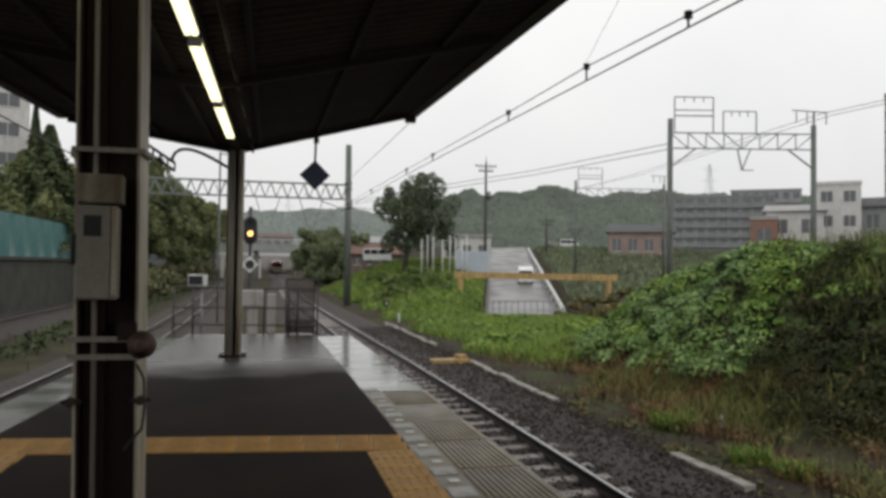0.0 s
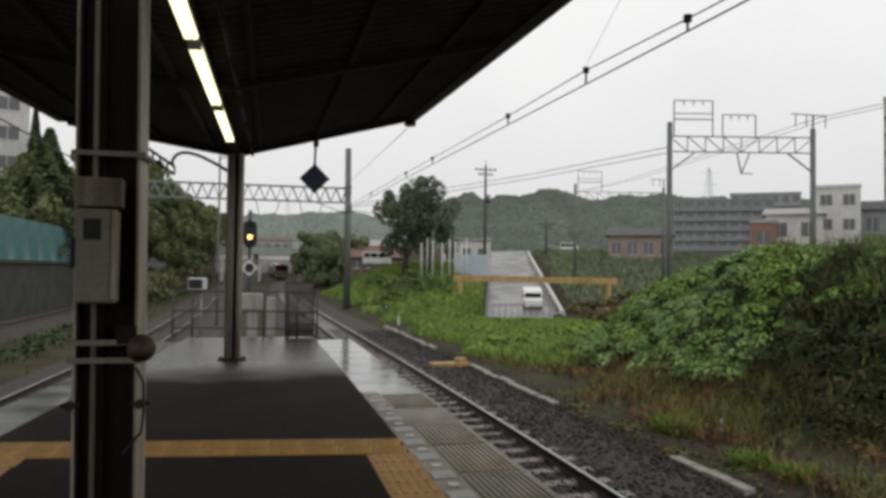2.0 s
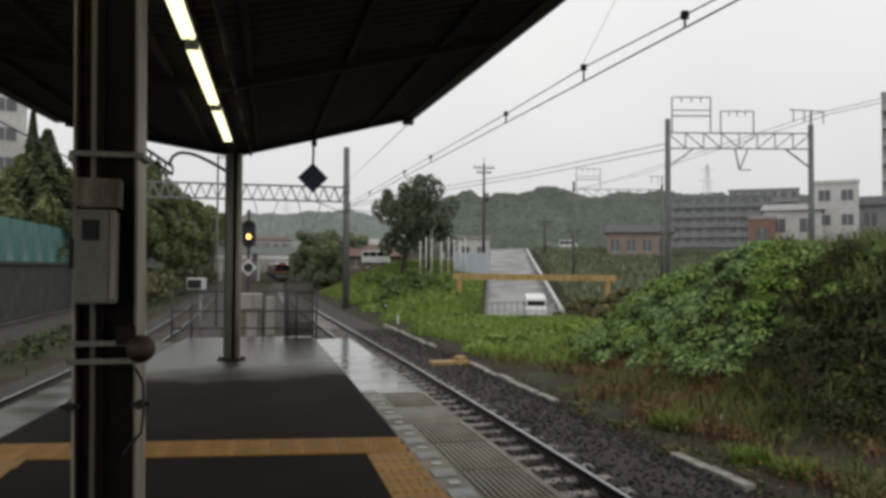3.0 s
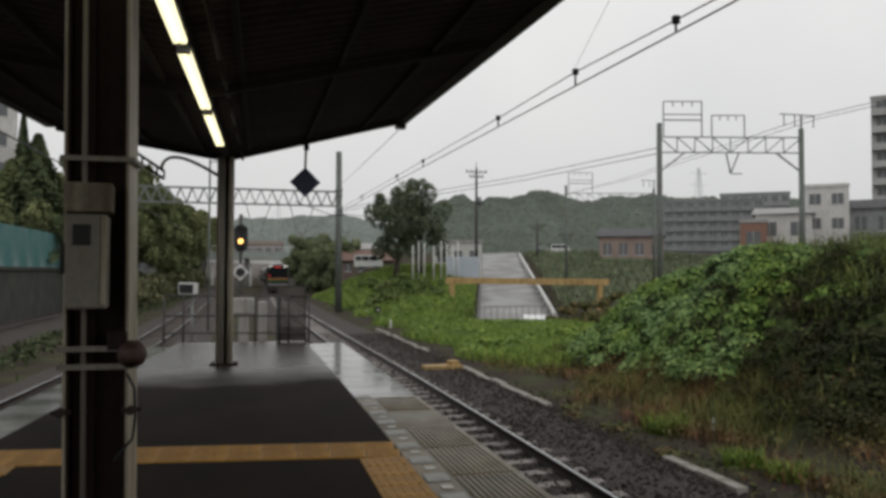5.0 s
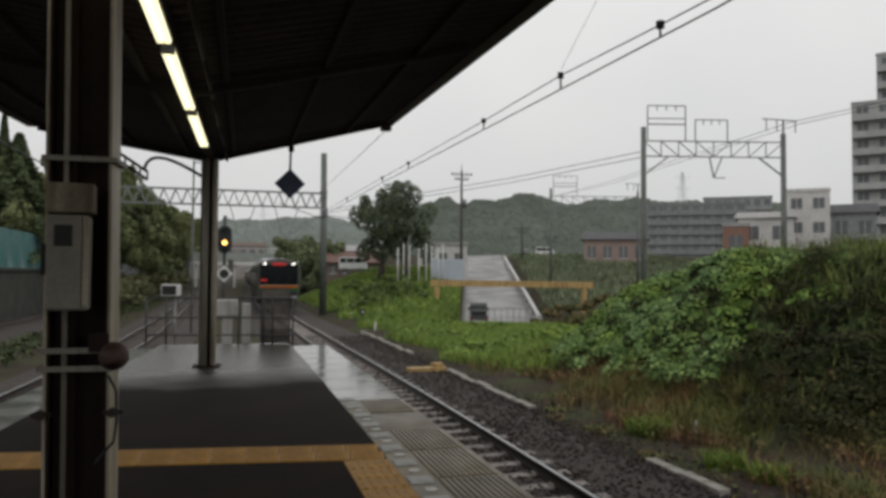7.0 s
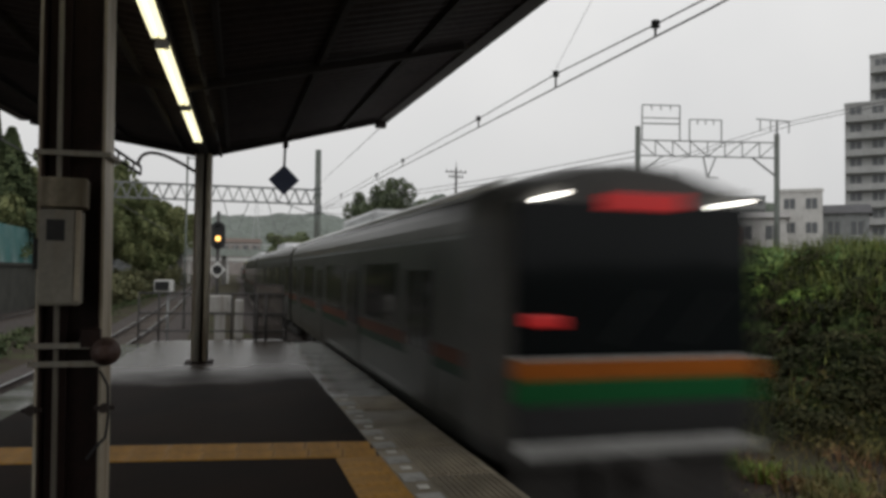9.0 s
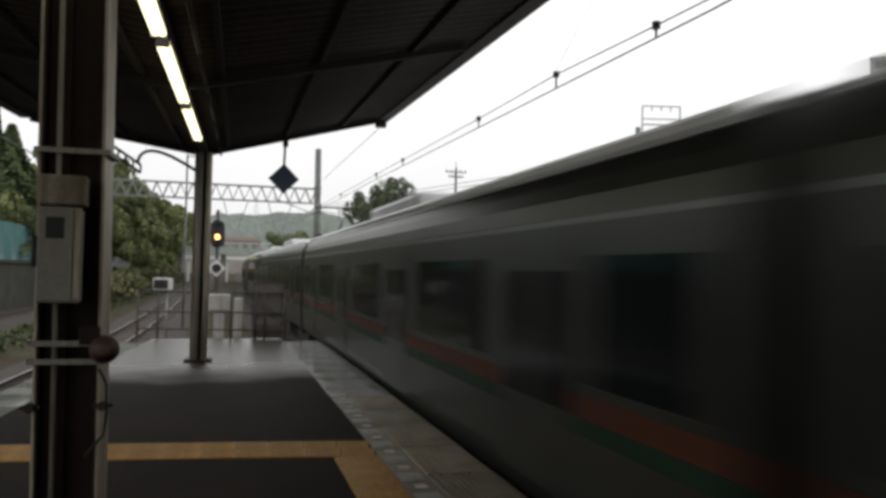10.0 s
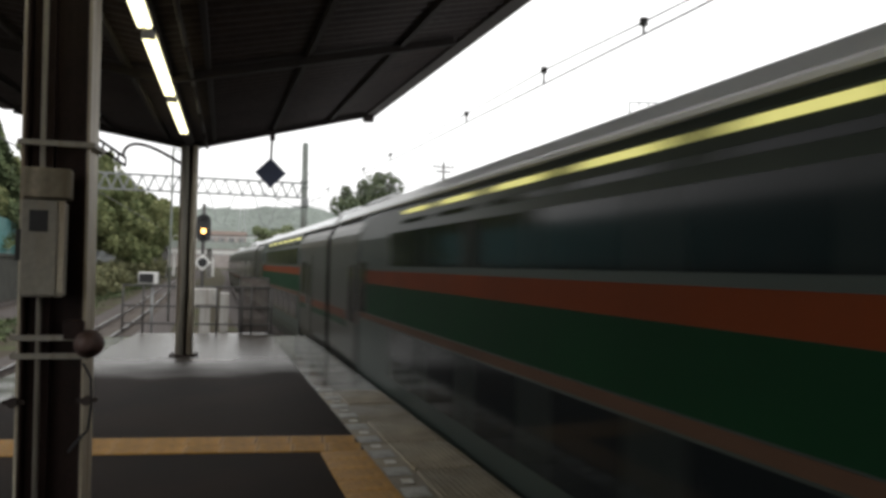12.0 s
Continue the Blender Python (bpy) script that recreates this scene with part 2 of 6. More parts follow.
def cards(name, material, P, Nn, size, parent=None, aspect=1.0, fold=0.25, rng=None, droop=0.0):
    """Many small folded leaves at points P that face about Nn; arrays of shape (n, 3)."""
    rng = rng or np.random.default_rng(1)
    n = len(P)
    Nn = Nn + rng.normal(0, 0.45, (n, 3))
    Nn /= np.linalg.norm(Nn, axis=1)[:, None] + 1e-9
    T = rng.normal(0, 1, (n, 3))
    T[:, 2] -= droop
    T -= (T * Nn).sum(1)[:, None] * Nn
    T /= np.linalg.norm(T, axis=1)[:, None] + 1e-9
    B = np.cross(Nn, T)
    s = (size * rng.uniform(0.6, 1.3, n))[:, None]
    V = np.empty((n, 5, 3))
    V[:, 0] = P - T * s * 0.5 * aspect
    V[:, 1] = P + B * s * 0.45 + Nn * s * fold
    V[:, 2] = P + T * s * 0.55 * aspect
    V[:, 3] = P - B * s * 0.45 + Nn * s * fold
    V = V[:, :4].reshape(-1, 3)
    base = np.arange(n)[:, None] * 4
    F = np.concatenate([base + [0, 1, 2], base + [0, 2, 3]], 1).reshape(-1, 3)
    return raw(name, V, F, material, parent)


def raw(name, V, F, material, parent=None, smooth=False):
    me = bpy.data.meshes.new(name)
    k = F.shape[1]
    me.vertices.add(len(V))
    me.vertices.foreach_set("co", V.astype(np.float32).ravel())
    me.loops.add(F.size)
    me.loops.foreach_set("vertex_index", F.astype(np.int32).ravel())
    me.polygons.add(len(F))
    me.polygons.foreach_set("loop_start", np.arange(0, F.size, k, dtype=np.int32))
    if smooth:
        me.polygons.foreach_set("use_smooth", np.ones(len(F), dtype=bool))
    me.update(calc_edges=True)
    me.validate()
    me.materials.append(material)
    ob = new(name, me)
    if parent is not None:
        ob.parent = parent
    return ob


def blades(name, material, P, height, width, parent=None, rng=None, lean=0.35):
    """Grass blades: thin bent triangles rising from points P."""
    rng = rng or np.random.default_rng(2)
    n = len(P)
    a = rng.uniform(0, 2 * np.pi, n)
    d = np.stack([np.cos(a), np.sin(a), np.zeros(n)], 1)
    h = (height * rng.uniform(0.5, 1.3, n))[:, None]
    l = d[:, [1, 0, 2]] * [1, -1, 1] * rng.normal(0, lean, n)[:, None]
    up = np.array([0, 0, 1.0])
    V = np.empty((n, 5, 3))
    V[:, 0], V[:, 1] = P - d * width, P + d * width
    mid = P + up * h * 0.6 + l * h * 0.3
    V[:, 2], V[:, 3] = mid + d * width * 0.7, mid - d * width * 0.7
    V[:, 4] = P + up * h * 0.95 + l * h
    b = np.arange(n)[:, None] * 5
    F = np.concatenate([b + [0, 1, 2], b + [0, 2, 3], b + [3, 2, 4]], 1).reshape(-1, 3)
    return raw(name, V.reshape(-1, 3), F, material, parent)


def smooth(a, lo, hi):
    t = np.clip((a - lo) / (hi - lo), 0, 1)
    return t * t * (3 - 2 * t)


def wobble(x, y, s, seed=0.0):
    """Soft uneven relief from a few sines, about -1 to 1."""
    return (np.sin(x * s + 1.3 + seed) * np.cos(y * s * 1.27 + seed * 2.1) + 0.6 * np.sin(x * s * 2.3 - y * s * 1.9 + seed * 3.7)
            + 0.4 * np.cos(x * s * 4.1 + y * s * 3.3 + seed)) / 2
# ---- ground ----
RAIL_Z = -1.02
TRACK_X = 3.775


HEAP = 1.13


def mound_z(x, y):
    """The overgrown heap beside the track."""
    x, y = x / HEAP, y / HEAP
    foot = 8.1 + 0.45 * wobble(x * 0, y, 0.8, 2.0)
    up = smooth(x - foot, 0, 3.1) * smooth(-y, -24.5, -15.5)
    top = 3.33 + 0.28 * wobble(x, y, 0.8, 1.0)
    near = 1 - 0.9 * smooth(-y, -11.0, -8.2) * smooth(-x, -13.0, -10.2)
    back = 1 - 0.8 * smooth(x, 13.5, 21.0)
    return up * top * back * near


def ground_z(x, y):
    """Height of the land: flat by the tracks, a heap and a bank beside them, rising fields beyond, a cut for the road."""
    z = np.full_like(x, -1.42)
    z += 0.10 * smooth(x, 6.3, 6.9)
    z += mound_z(x, y)
    side = x - 0.3175 * y
    bank = smooth(x, 7.0, 12.0) * smooth(y, 26, 56) * smooth(-side, 0.9, 4.0)
    z += 1.2 * bank * (1 - smooth(y, 86, 115))
    d = 0.3 * x + 0.954 * y
    rise = smooth(x, 8, 18) * np.clip((d - 66) * 0.1, 0, 6.5)
    z += rise * (1 - bank * (1 - smooth(y, 70, 95)) * 0.7)
    cut = smooth(side, -1.6, -0.5) * smooth(-side, -8.0, -6.6) * smooth(d, 44, 51)
    road = -1.9 + (d - 72.9) * 0.1035 - 0.4
    z = np.where(cut > 0, z * (1 - cut) + np.minimum(z, road) * cut, z)
    z += smooth(-x, 14.5, 26) * 5.0 * smooth(y, 5, 45)
    z += 0.05 * wobble(x, y, 1.7, 4.0) * smooth(np.abs(x - 0.5), 6.5, 10)
    far = smooth(np.hypot(x, y), 280, 420)
    return z * (1 - far) + 3.0 * far * smooth(np.abs(x), 10, 60)


def axis(stops):
    out = []
    for a, b, s in stops:
        out.append(np.arange(a, b, s))
    return np.concatenate(out)


gx = axis([(-2500, -400, 300), (-400, -60, 20), (-60, -14, 3), (-14, 6, 1.0), (6, 18, 0.3), (18, 55, 0.9), (55, 120, 5), (120, 400, 20), (400, 2600, 300)])
gy = axis([(-2500, -300, 300), (-300, -20, 20), (-20, 4, 2), (4, 30, 0.4), (30, 90, 0.9), (90, 160, 4), (160, 500, 25), (500, 2700, 300)])
GX, GY = np.meshgrid(gx, gy)
GZ = ground_z(GX, GY)
nx, ny = len(gx), len(gy)
ii = (np.arange(ny - 1)[:, None] * nx + np.arange(nx - 1)[None]).ravel()
gf = np.stack([ii, ii + 1, ii + nx + 1, ii + nx], 1)
ground = raw("ground", np.stack([GX, GY, GZ], 2).reshape(-1, 3), gf, EARTH, smooth=True)
tagged(ground, "brown earth and weedy ground beside the railway", "ground", kind="structure")

# ballast bed under the tracks
def ballast_bed(name, x0, x1, y0, y1, curve):
    """A loose bed of crushed stone with sloped shoulders."""
    xs = np.array([x0 - 0.6, x0, x0 + 0.25] + list(np.linspace(x0 + 0.5, x1 - 0.5, 8)) + [x1 - 0.25, x1, x1 + 0.6])
    prof = np.array([-1.47, -1.27, -1.215] + [-1.196] * 8 + [-1.215, -1.27, -1.47])
    ys = np.concatenate([np.arange(y0, 30, 0.6), np.arange(30, 190, 3), np.arange(190, y1, 20)])
    X, Y = np.meshgrid(xs, ys)
    X = X + curve(Y)
    Z = np.broadcast_to(prof, X.shape) + 0.02 * wobble(X, Y, 6.0)
    n = len(xs)
    i = (np.arange(len(ys) - 1)[:, None] * n + np.arange(n - 1)[None]).ravel()
    ob = raw(name, np.stack([X, Y, Z], 2).reshape(-1, 3), np.stack([i, i + 1, i + n + 1, i + n], 1), BALLAST, smooth=True)
    return tagged(ob, "brown-grey crushed stone ballast bed", "ballast", kind="structure")


def right_curve(y):
    """The running line: straight past the platform, a slow bend left, then right."""
    return TRACK_X - 0.68 * smooth(y, 10, 58) + 2.0 * smooth(y, 62, 180)


def left_curve(y):
    return -5.0 + 1.2 * smooth(y, 0, 35) - 0.6 * smooth(y, 40, 90)


def siding_curve(y):
    return -11.9 + 0 * y


ballast_bed("ballast_bed_right", -1.7, 2.4, -80, 600, right_curve)
ballast_bed("ballast_bed_left", -1.7, 1.7, -80, 600, left_curve)
ballast_bed("ballast_bed_siding", -1.7, 1.7, -80, 600, siding_curve)


def track(label, curve, y0, y1, near, ties):
    """Two rails with foot, web and head on sleepers."""
    t = thing("track", label, "railway track", group="railway tracks", kind="structure")
    ys = np.concatenate([np.arange(y0, 40, 2.0), np.arange(40, 190, 4.0), np.arange(190, y1, 20.0)])
    for side in (-0.5335, 0.5335):
        for nm, prof, m in (("rail", [(-0.063, -0.155), (0.063, -0.155), (0.063, -0.14), (0.012, -0.12), (0.012, -0.045), (0.032, -0.03), (0.032, -0.004), (-0.032, -0.004), (-0.032, -0.03), (-0.012, -0.045), (-0.012, -0.12), (-0.063, -0.14)], RUST),
                            ("rail_head", [(-0.031, -0.012), (0.031, -0.012), (0.029, 0.0), (-0.029, 0.0)], STEEL)):
            V, F = [], []
            k = len(prof)
            for i, y in enumerate(ys):
                cx = float(curve(np.float64(y))) + side
                V += [(cx + a, y, RAIL_Z + b) for a, b in prof]
                if i:
                    F += [((i - 1) * k + j, (i - 1) * k + (j + 1) % k, i * k + (j + 1) % k, i * k + j) for j in range(k)]
            raw(nm, np.array(V), np.array(F), m, t)
    bm = BM()
    box(bm, -1.0, -0.11, -0.10, 1.0, 0.11, 0.0, 0.02)
    for s in (-0.5335, 0.5335):
        box(bm, s - 0.11, -0.08, 0.0, s + 0.11, 0.08, 0.018)
    me = mesh_of("sleeper", bm, ties)
    y = y0 + 0.3
    while y < near:
        piece("sleeper", me, t, float(curve(np.float64(y))), y, RAIL_Z - 0.157)
        y += 0.62
    return t


track("rusty rails with a bright running surface on grey sleepers", right_curve, -80, 600, 90, SLEEPER)
track("wet rails on weathered sleepers beside the platform", left_curve, -80, 600, 70, TIMBER)
track("rusty siding rails in weedy ballast", siding_curve, -80, 400, 60, TIMBER)

# concrete kerb along the far side of the ballast
kerb = thing("cable_trough", "pale concrete cable trough along the ballast edge", "cable trough", kind="structure")
bm = BM()
box(bm, -0.10, -0.49, -0.18, 0.10, 0.49, 0.0, 0.015)
kme = mesh_of("trough_lid", bm, KERB)
for i in range(36):
    y = 3.5 + i * 1.0
    if 10.7 < y < 16.3 or 23.6 < y < 28 or y < 9.0:
        continue
    piece("trough_lid", kme, kerb, 6.55 + 0.05 * math.sin(i * 2.1), y, -1.26 + 0.02 * math.sin(i * 3.3), 0.012 * math.sin(i * 5.0))

# ---- platform ----
PLAT_END = 18.7
def bend(y):
    """How far the platform edge follows the line's bend."""
    return float(right_curve(np.float64(y))) - TRACK_X


def edge_r(y):
    return 2.23 + bend(y)


def edge_l(y):
    return -3.66 + 0.077 * y


platform = thing("platform", "low island platform with asphalt top and concrete edges", "platform", kind="structure")
bm = BM()
prof = [(y, edge_l(y), edge_r(y)) for y in np.linspace(-62, PLAT_END, 40)]
lo = [[bm.verts.new((x, y, z)) for x, z in ((l + 0.12, -1.3), (l + 0.12, -0.14), (r - 0.12, -0.14), (r - 0.12, -1.3))] for y, l, r in prof]
for a, b in zip(lo, lo[1:]):
    for i in range(3):
        bm.faces.new((a[i], a[i + 1], b[i + 1], b[i]))
bm.faces.new(lo[0])
bm.faces.new(lo[-1])
part("platform_wall", bm, CONC, platform)


def paving(name, y0, y1, material, z, xa, xb):
    bm = BM()
    ys = np.linspace(y0, y1, 40)
    rows = [[bm.verts.new((x, y, zz)) for x, zz in ((xa(y), z - 0.13), (xa(y), z), (xb(y), z), (xb(y), z - 0.13))] for y in ys]
    for a, b in zip(rows, rows[1:]):
        for i in range(3):
            bm.faces.new((a[i], a[i + 1], b[i + 1], b[i]))
    bm.faces.new(rows[0])
    bm.faces.new(rows[-1])
    return part(name, bm, material, platform)


def in_r(y):
    return 1.38 + bend(y)


def in_l(y):
    return edge_l(y) + 0.62


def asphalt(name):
    """Asphalt that is dry under the canopy, its shade put into the brown-black colour, and rain-wet beyond its end,
    with a soft uneven rain line.
    """
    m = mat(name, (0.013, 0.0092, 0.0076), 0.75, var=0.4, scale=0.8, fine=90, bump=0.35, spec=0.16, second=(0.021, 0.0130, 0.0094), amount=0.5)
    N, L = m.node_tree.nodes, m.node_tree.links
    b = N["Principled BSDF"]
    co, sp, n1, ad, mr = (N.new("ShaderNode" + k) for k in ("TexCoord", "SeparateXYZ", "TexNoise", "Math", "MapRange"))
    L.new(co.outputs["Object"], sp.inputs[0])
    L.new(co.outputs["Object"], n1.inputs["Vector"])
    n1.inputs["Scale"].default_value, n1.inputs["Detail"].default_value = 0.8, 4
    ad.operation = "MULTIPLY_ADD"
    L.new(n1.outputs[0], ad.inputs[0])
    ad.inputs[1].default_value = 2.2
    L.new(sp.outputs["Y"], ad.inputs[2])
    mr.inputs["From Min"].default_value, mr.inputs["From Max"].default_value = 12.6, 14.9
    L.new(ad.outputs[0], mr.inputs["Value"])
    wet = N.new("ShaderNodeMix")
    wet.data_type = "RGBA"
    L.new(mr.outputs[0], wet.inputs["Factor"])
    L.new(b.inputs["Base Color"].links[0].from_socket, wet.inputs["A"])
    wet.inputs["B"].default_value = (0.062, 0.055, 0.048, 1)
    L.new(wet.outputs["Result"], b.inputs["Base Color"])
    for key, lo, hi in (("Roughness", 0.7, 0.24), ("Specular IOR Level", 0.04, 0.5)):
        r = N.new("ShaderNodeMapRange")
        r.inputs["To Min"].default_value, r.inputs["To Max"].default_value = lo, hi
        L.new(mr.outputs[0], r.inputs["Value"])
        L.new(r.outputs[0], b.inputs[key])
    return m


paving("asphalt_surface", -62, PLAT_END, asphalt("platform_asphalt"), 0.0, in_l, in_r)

# edge slabs: ribbed concrete on the track side
def slab_mesh(width, ribs, material, length=0.985):
    bm = BM()
    box(bm, 0, -length / 2, -0.15, width, length / 2, -0.004, 0.008)
    if ribs:
        n = 11
        for i in range(n):
            x = 0.27 + i * (width - 0.31) / n
            box(bm, x, -length / 2 + 0.02, -0.01, x + 0.026, length / 2 - 0.02, 0.012)
    return mesh_of("edge_slab", bm, material)


rib, plain, wet_me = slab_mesh(0.85, True, SLAB), slab_mesh(0.85, False, SLAB), slab_mesh(0.85, False, WET_SLAB)
wet_l = slab_mesh(0.62, False, WET_SLAB)
for i in range(80):
    y = -61 + i + 0.5
    if y > PLAT_END - 0.3:
        break
    me = wet_me if y > 10.2 else (plain if i % 6 == 3 and y > 7 else rib)
    piece("edge_slab", me, platform, in_r(y), y, 0.0)
    piece("edge_slab", wet_l, platform, edge_l(y), y, 0.0, -0.07)
# painted marks along the inner edge of the slabs: small white studs and pale blocks in turn
stud = mesh_of("white_mark", box(BM(), -0.045, -0.05, 0, 0.045, 0.05, 0.008, 0.002), mat("white_stud_paint", (0.62, 0.61, 0.57), 0.6, var=0.2, scale=9, fine=60))
block = mesh_of("pale_mark", box(BM(), -0.10, -0.12, 0, 0.10, 0.12, 0.005), WHITE_LINE)
for k in range(20):
    y = -1.3 + 0.585 * k
    if y > 10.1:
        break
    piece("white_mark", stud, platform, 1.51, y, 0.0)
    piece("pale_mark", block, platform, 1.50, y + 0.29, 0.0)

# yellow tactile blocks: two lengths along the edges, one across
tact = thing("tactile_paving", "worn yellow ribbed tactile blocks set round the platform end", "tactile paving", kind="structure")
bm = BM()
box(bm, -0.152, -0.152, -0.02, 0.152, 0.152, 0.003, 0.004)
for i in range(4):
    x = -0.11 + i * 0.073
    box(bm, x - 0.016, -0.13, 0.0, x + 0.016, 0.13, 0.008)
tme = mesh_of("tactile_block", bm, TACTILE)
bm = BM()
box(bm, -0.2, -0.152, -0.02, 0.2, 0.152, 0.003, 0.004)
for i in range(5):
    x = -0.15 + i * 0.075
    box(bm, x - 0.016, -0.13, 0.0, x + 0.016, 0.13, 0.008)
wide = mesh_of("tactile_block", bm, TACTILE)
SKEW = -0.14
for i in range(11):
    piece("tactile_block", wide, tact, 1.175, 6.6 - 0.31 * i, 0.006)
    piece("tactile_block", wide, tact, -2.12 - 0.024 * i, 7.06 - 0.31 * i, 0.006)
for k in (0, 1):
    x = 1.215
    while x > -2.3:
        piece("tactile_block", tme, tact, x, 7.22 - 0.308 * k + SKEW * (x - 1.2), 0.006, math.pi / 2 + SKEW)
        x -= 0.308

# ---- canopy ----
# carried on unseen behind the camera, to keep skylight off train and platform
CAN_Y0, CAN_Y1 = -60.0, 14.65


def spine(y):
    return -0.685 + 0.0249 * (y - 4.0)


def can_r(y):
    return 3.60 - 0.039 * y


def can_l(y):
    return -4.90 + 0.092 * y


canopy = thing("platform_canopy", "dark corrugated butterfly canopy over the platform, rising to both edges", "canopy", kind="structure")


def roof_wing(sign):
    V, F = [], []
    ys = np.arange(CAN_Y0, CAN_Y1 + 0.01, 0.035)
    us = np.linspace(0, 1, 5)
    for y in ys:
        e = can_r(y) if sign > 0 else can_l(y)
        top = 4.76 if sign > 0 else 4.36
        w = 0.035 * math.sin(y / 0.21 * 2 * math.pi)
        for u in us:
            V.append((spine(y) + (e - spine(y)) * u, y, 3.88 + (top - 3.88) * u + w))
    n = len(us)
    nv = len(V)
    V += [(x, y, z + 0.02) for x, y, z in V]
    for i in range(len(ys) - 1):
        for j in range(n - 1):
            a = i * n + j
            F += [(a, a + 1, a + n + 1, a + n), (a + nv + n, a + nv + n + 1, a + nv + 1, a + nv)]
        a = i * n + n - 1
        F.append((a, a + n, a + n + nv, a + nv))
    for j in range(n - 1):
        a = (len(ys) - 1) * n + j
        F.append((a, a + 1, a + 1 + nv, a + nv))
    raw("roof_sheet", np.array(V), np.array(F), CANOPY, canopy)
    # purlins along the wing
    for u in (0.12, 0.42, 0.72):
        bm = BM()
        top = 4.76 if sign > 0 else 4.36
        z = 3.88 + (top - 3.88) * u - 0.06
        pts = [(spine(y) + ((can_r(y) if sign > 0 else can_l(y)) - spine(y)) * u, y, z) for y in (CAN_Y0, CAN_Y1 - 0.06)]
        bar(bm, *pts, 0.06, 0.09)
        part("purlin", bm, BEAM, canopy)
    for y in (-57.5, -47.3, -37.0, -26.8, -16.5, -6.3, 4.0, 9.1, 14.25):
        e = can_r(y) if sign > 0 else can_l(y)
        top = 4.76 if sign > 0 else 4.36
        bm = BM()
        bar(bm, (spine(y), y, 3.74), (spine(y) + (e - spine(y)) * 0.90, y, top - 0.19), 0.07, 0.10)
        part("rafter", bm, BEAM, canopy)


def fascia(sign):
    """A dark board closing the end of a wing."""
    y = CAN_Y1 - 0.05
    e = can_r(y) if sign > 0 else can_l(y)
    top = 4.76 if sign > 0 else 4.36
    bm = bar(BM(), (spine(y), y, 3.83), (e - sign * 0.25, y, top + (0.03 if sign > 0 else -0.04)), 0.03, 0.17)
    part("fascia_board", bm, BEAM, canopy)


def edge_gutter(sign):
    """A shallow gutter hung under the outer edge of a wing."""
    top = 4.76 if sign > 0 else 4.36
    bm = BM()
    pts = [((can_r(y) if sign > 0 else can_l(y)) - sign * 0.12, y, top - 0.07) for y in (CAN_Y0, CAN_Y1)]
    bar(bm, *pts, 0.20, 0.10)
    part("gutter", bm, CANOPY, canopy)


edge_gutter(1)
edge_gutter(-1)
cx, cy = can_r(CAN_Y1) - 0.1, CAN_Y1
part("gutter_outlet", box(BM(), cx - 0.16, cy - 0.14, 4.52, cx + 0.05, cy + 0.01, 4.70, 0.02), CANOPY, canopy)
fascia(1)
fascia(-1)
roof_wing(1)
roof_wing(-1)
bm = BM()
bar(bm, (spine(CAN_Y0), CAN_Y0, 3.80), (spine(14.6), 14.6, 3.80), 0.14, 0.12)
part("ridge_beam", bm, BEAM, canopy)


# columns
def column(y, lean=0.0):
    x = spine(y)
    c = thing("canopy_column", "dark brown steel column with cream flanges holding the canopy", "column", pose(x, y, 0, 0, lean, -2), group="canopy columns", kind="structure")
    bm = BM()
    box(bm, -0.122, -0.006, 0.02, 0.122, 0.006, 3.76)
    for yy in (-0.03, 0.03):
        box(bm, -0.115, yy - 0.03, 0.02, -0.02, yy + 0.03, 3.76, 0.004)
    part("web", bm, BROWN, c)
    for s in (-1, 1):
        bm = BM()
        x0, x1 = sorted((s * 0.132, s * 0.146))
        box(bm, x0, -0.115, 0.02, x1, 0.115, 3.76, 0.003)
        part("flange", bm, CREAM, c)
        bm = BM()
        x0, x1 = sorted((s * 0.122, s * 0.1315))
        box(bm, x0, -0.112, 0.02, x1, 0.112, 3.76, 0.002)
        part("flange_inner_face", bm, BROWN, c, "dark brown inner face")
    bm = BM()
    rod(bm, (-0.06, -0.09, 0.0), (-0.06, -0.09, 3.7), 0.012)
    part("conduit", bm, GREY_BOX, c)
    bm = BM()
    box(bm, -0.24, -0.2, 0.0, 0.24, 0.2, 0.035, 0.008)
    part("base_plate", bm, BROWN, c)
    return c


near_col, far_col = column(4.0, -0.6), column(14.25)
# columns added under the unseen canopy length behind the camera
for y in (-6.3, -16.5, -26.8, -37.0, -47.3, -57.5):
    column(y)
for x in (-0.085, 0.08):
    bm = BM()
    rod(bm, (x, -0.10, 0.02), (x, -0.10, 3.72), 0.034, n=10)
    part("rain_pipe", bm, CREAM, far_col, "cream painted rain pipe")

# fluorescent lamps under the ridge
for yc in (-44.0, -35.8, -27.6, -19.4, -13.6, -10.8, -8.05, -5.3, -2.6, 0.1, 2.9, 5.7, 8.44, 11.2):
    l = thing("tube_lamp", "lit twin fluorescent batten under the canopy", "ceiling lamp", pose(spine(yc), yc, 3.68, 0, 0, -1.43), group="canopy lamps")
    bm = BM()
    box(bm, -0.05, -1.26, 0.05, 0.05, 1.26, 0.10, 0.008)
    part("batten", bm, WHITE, l)
    for s in (-0.034, 0.034):
        bm = BM()
        rod(bm, (s, -1.2, 0.02), (s, 1.2, 0.02), 0.03, n=10)
        part("tube", bm, TUBE, l)
    for e in (-1.22, 1.22):
        bm = BM()
        box(bm, -0.06, e - 0.015, -0.01, 0.06, e + 0.015, 0.05)
        part("tube_holder", bm, WHITE, l)
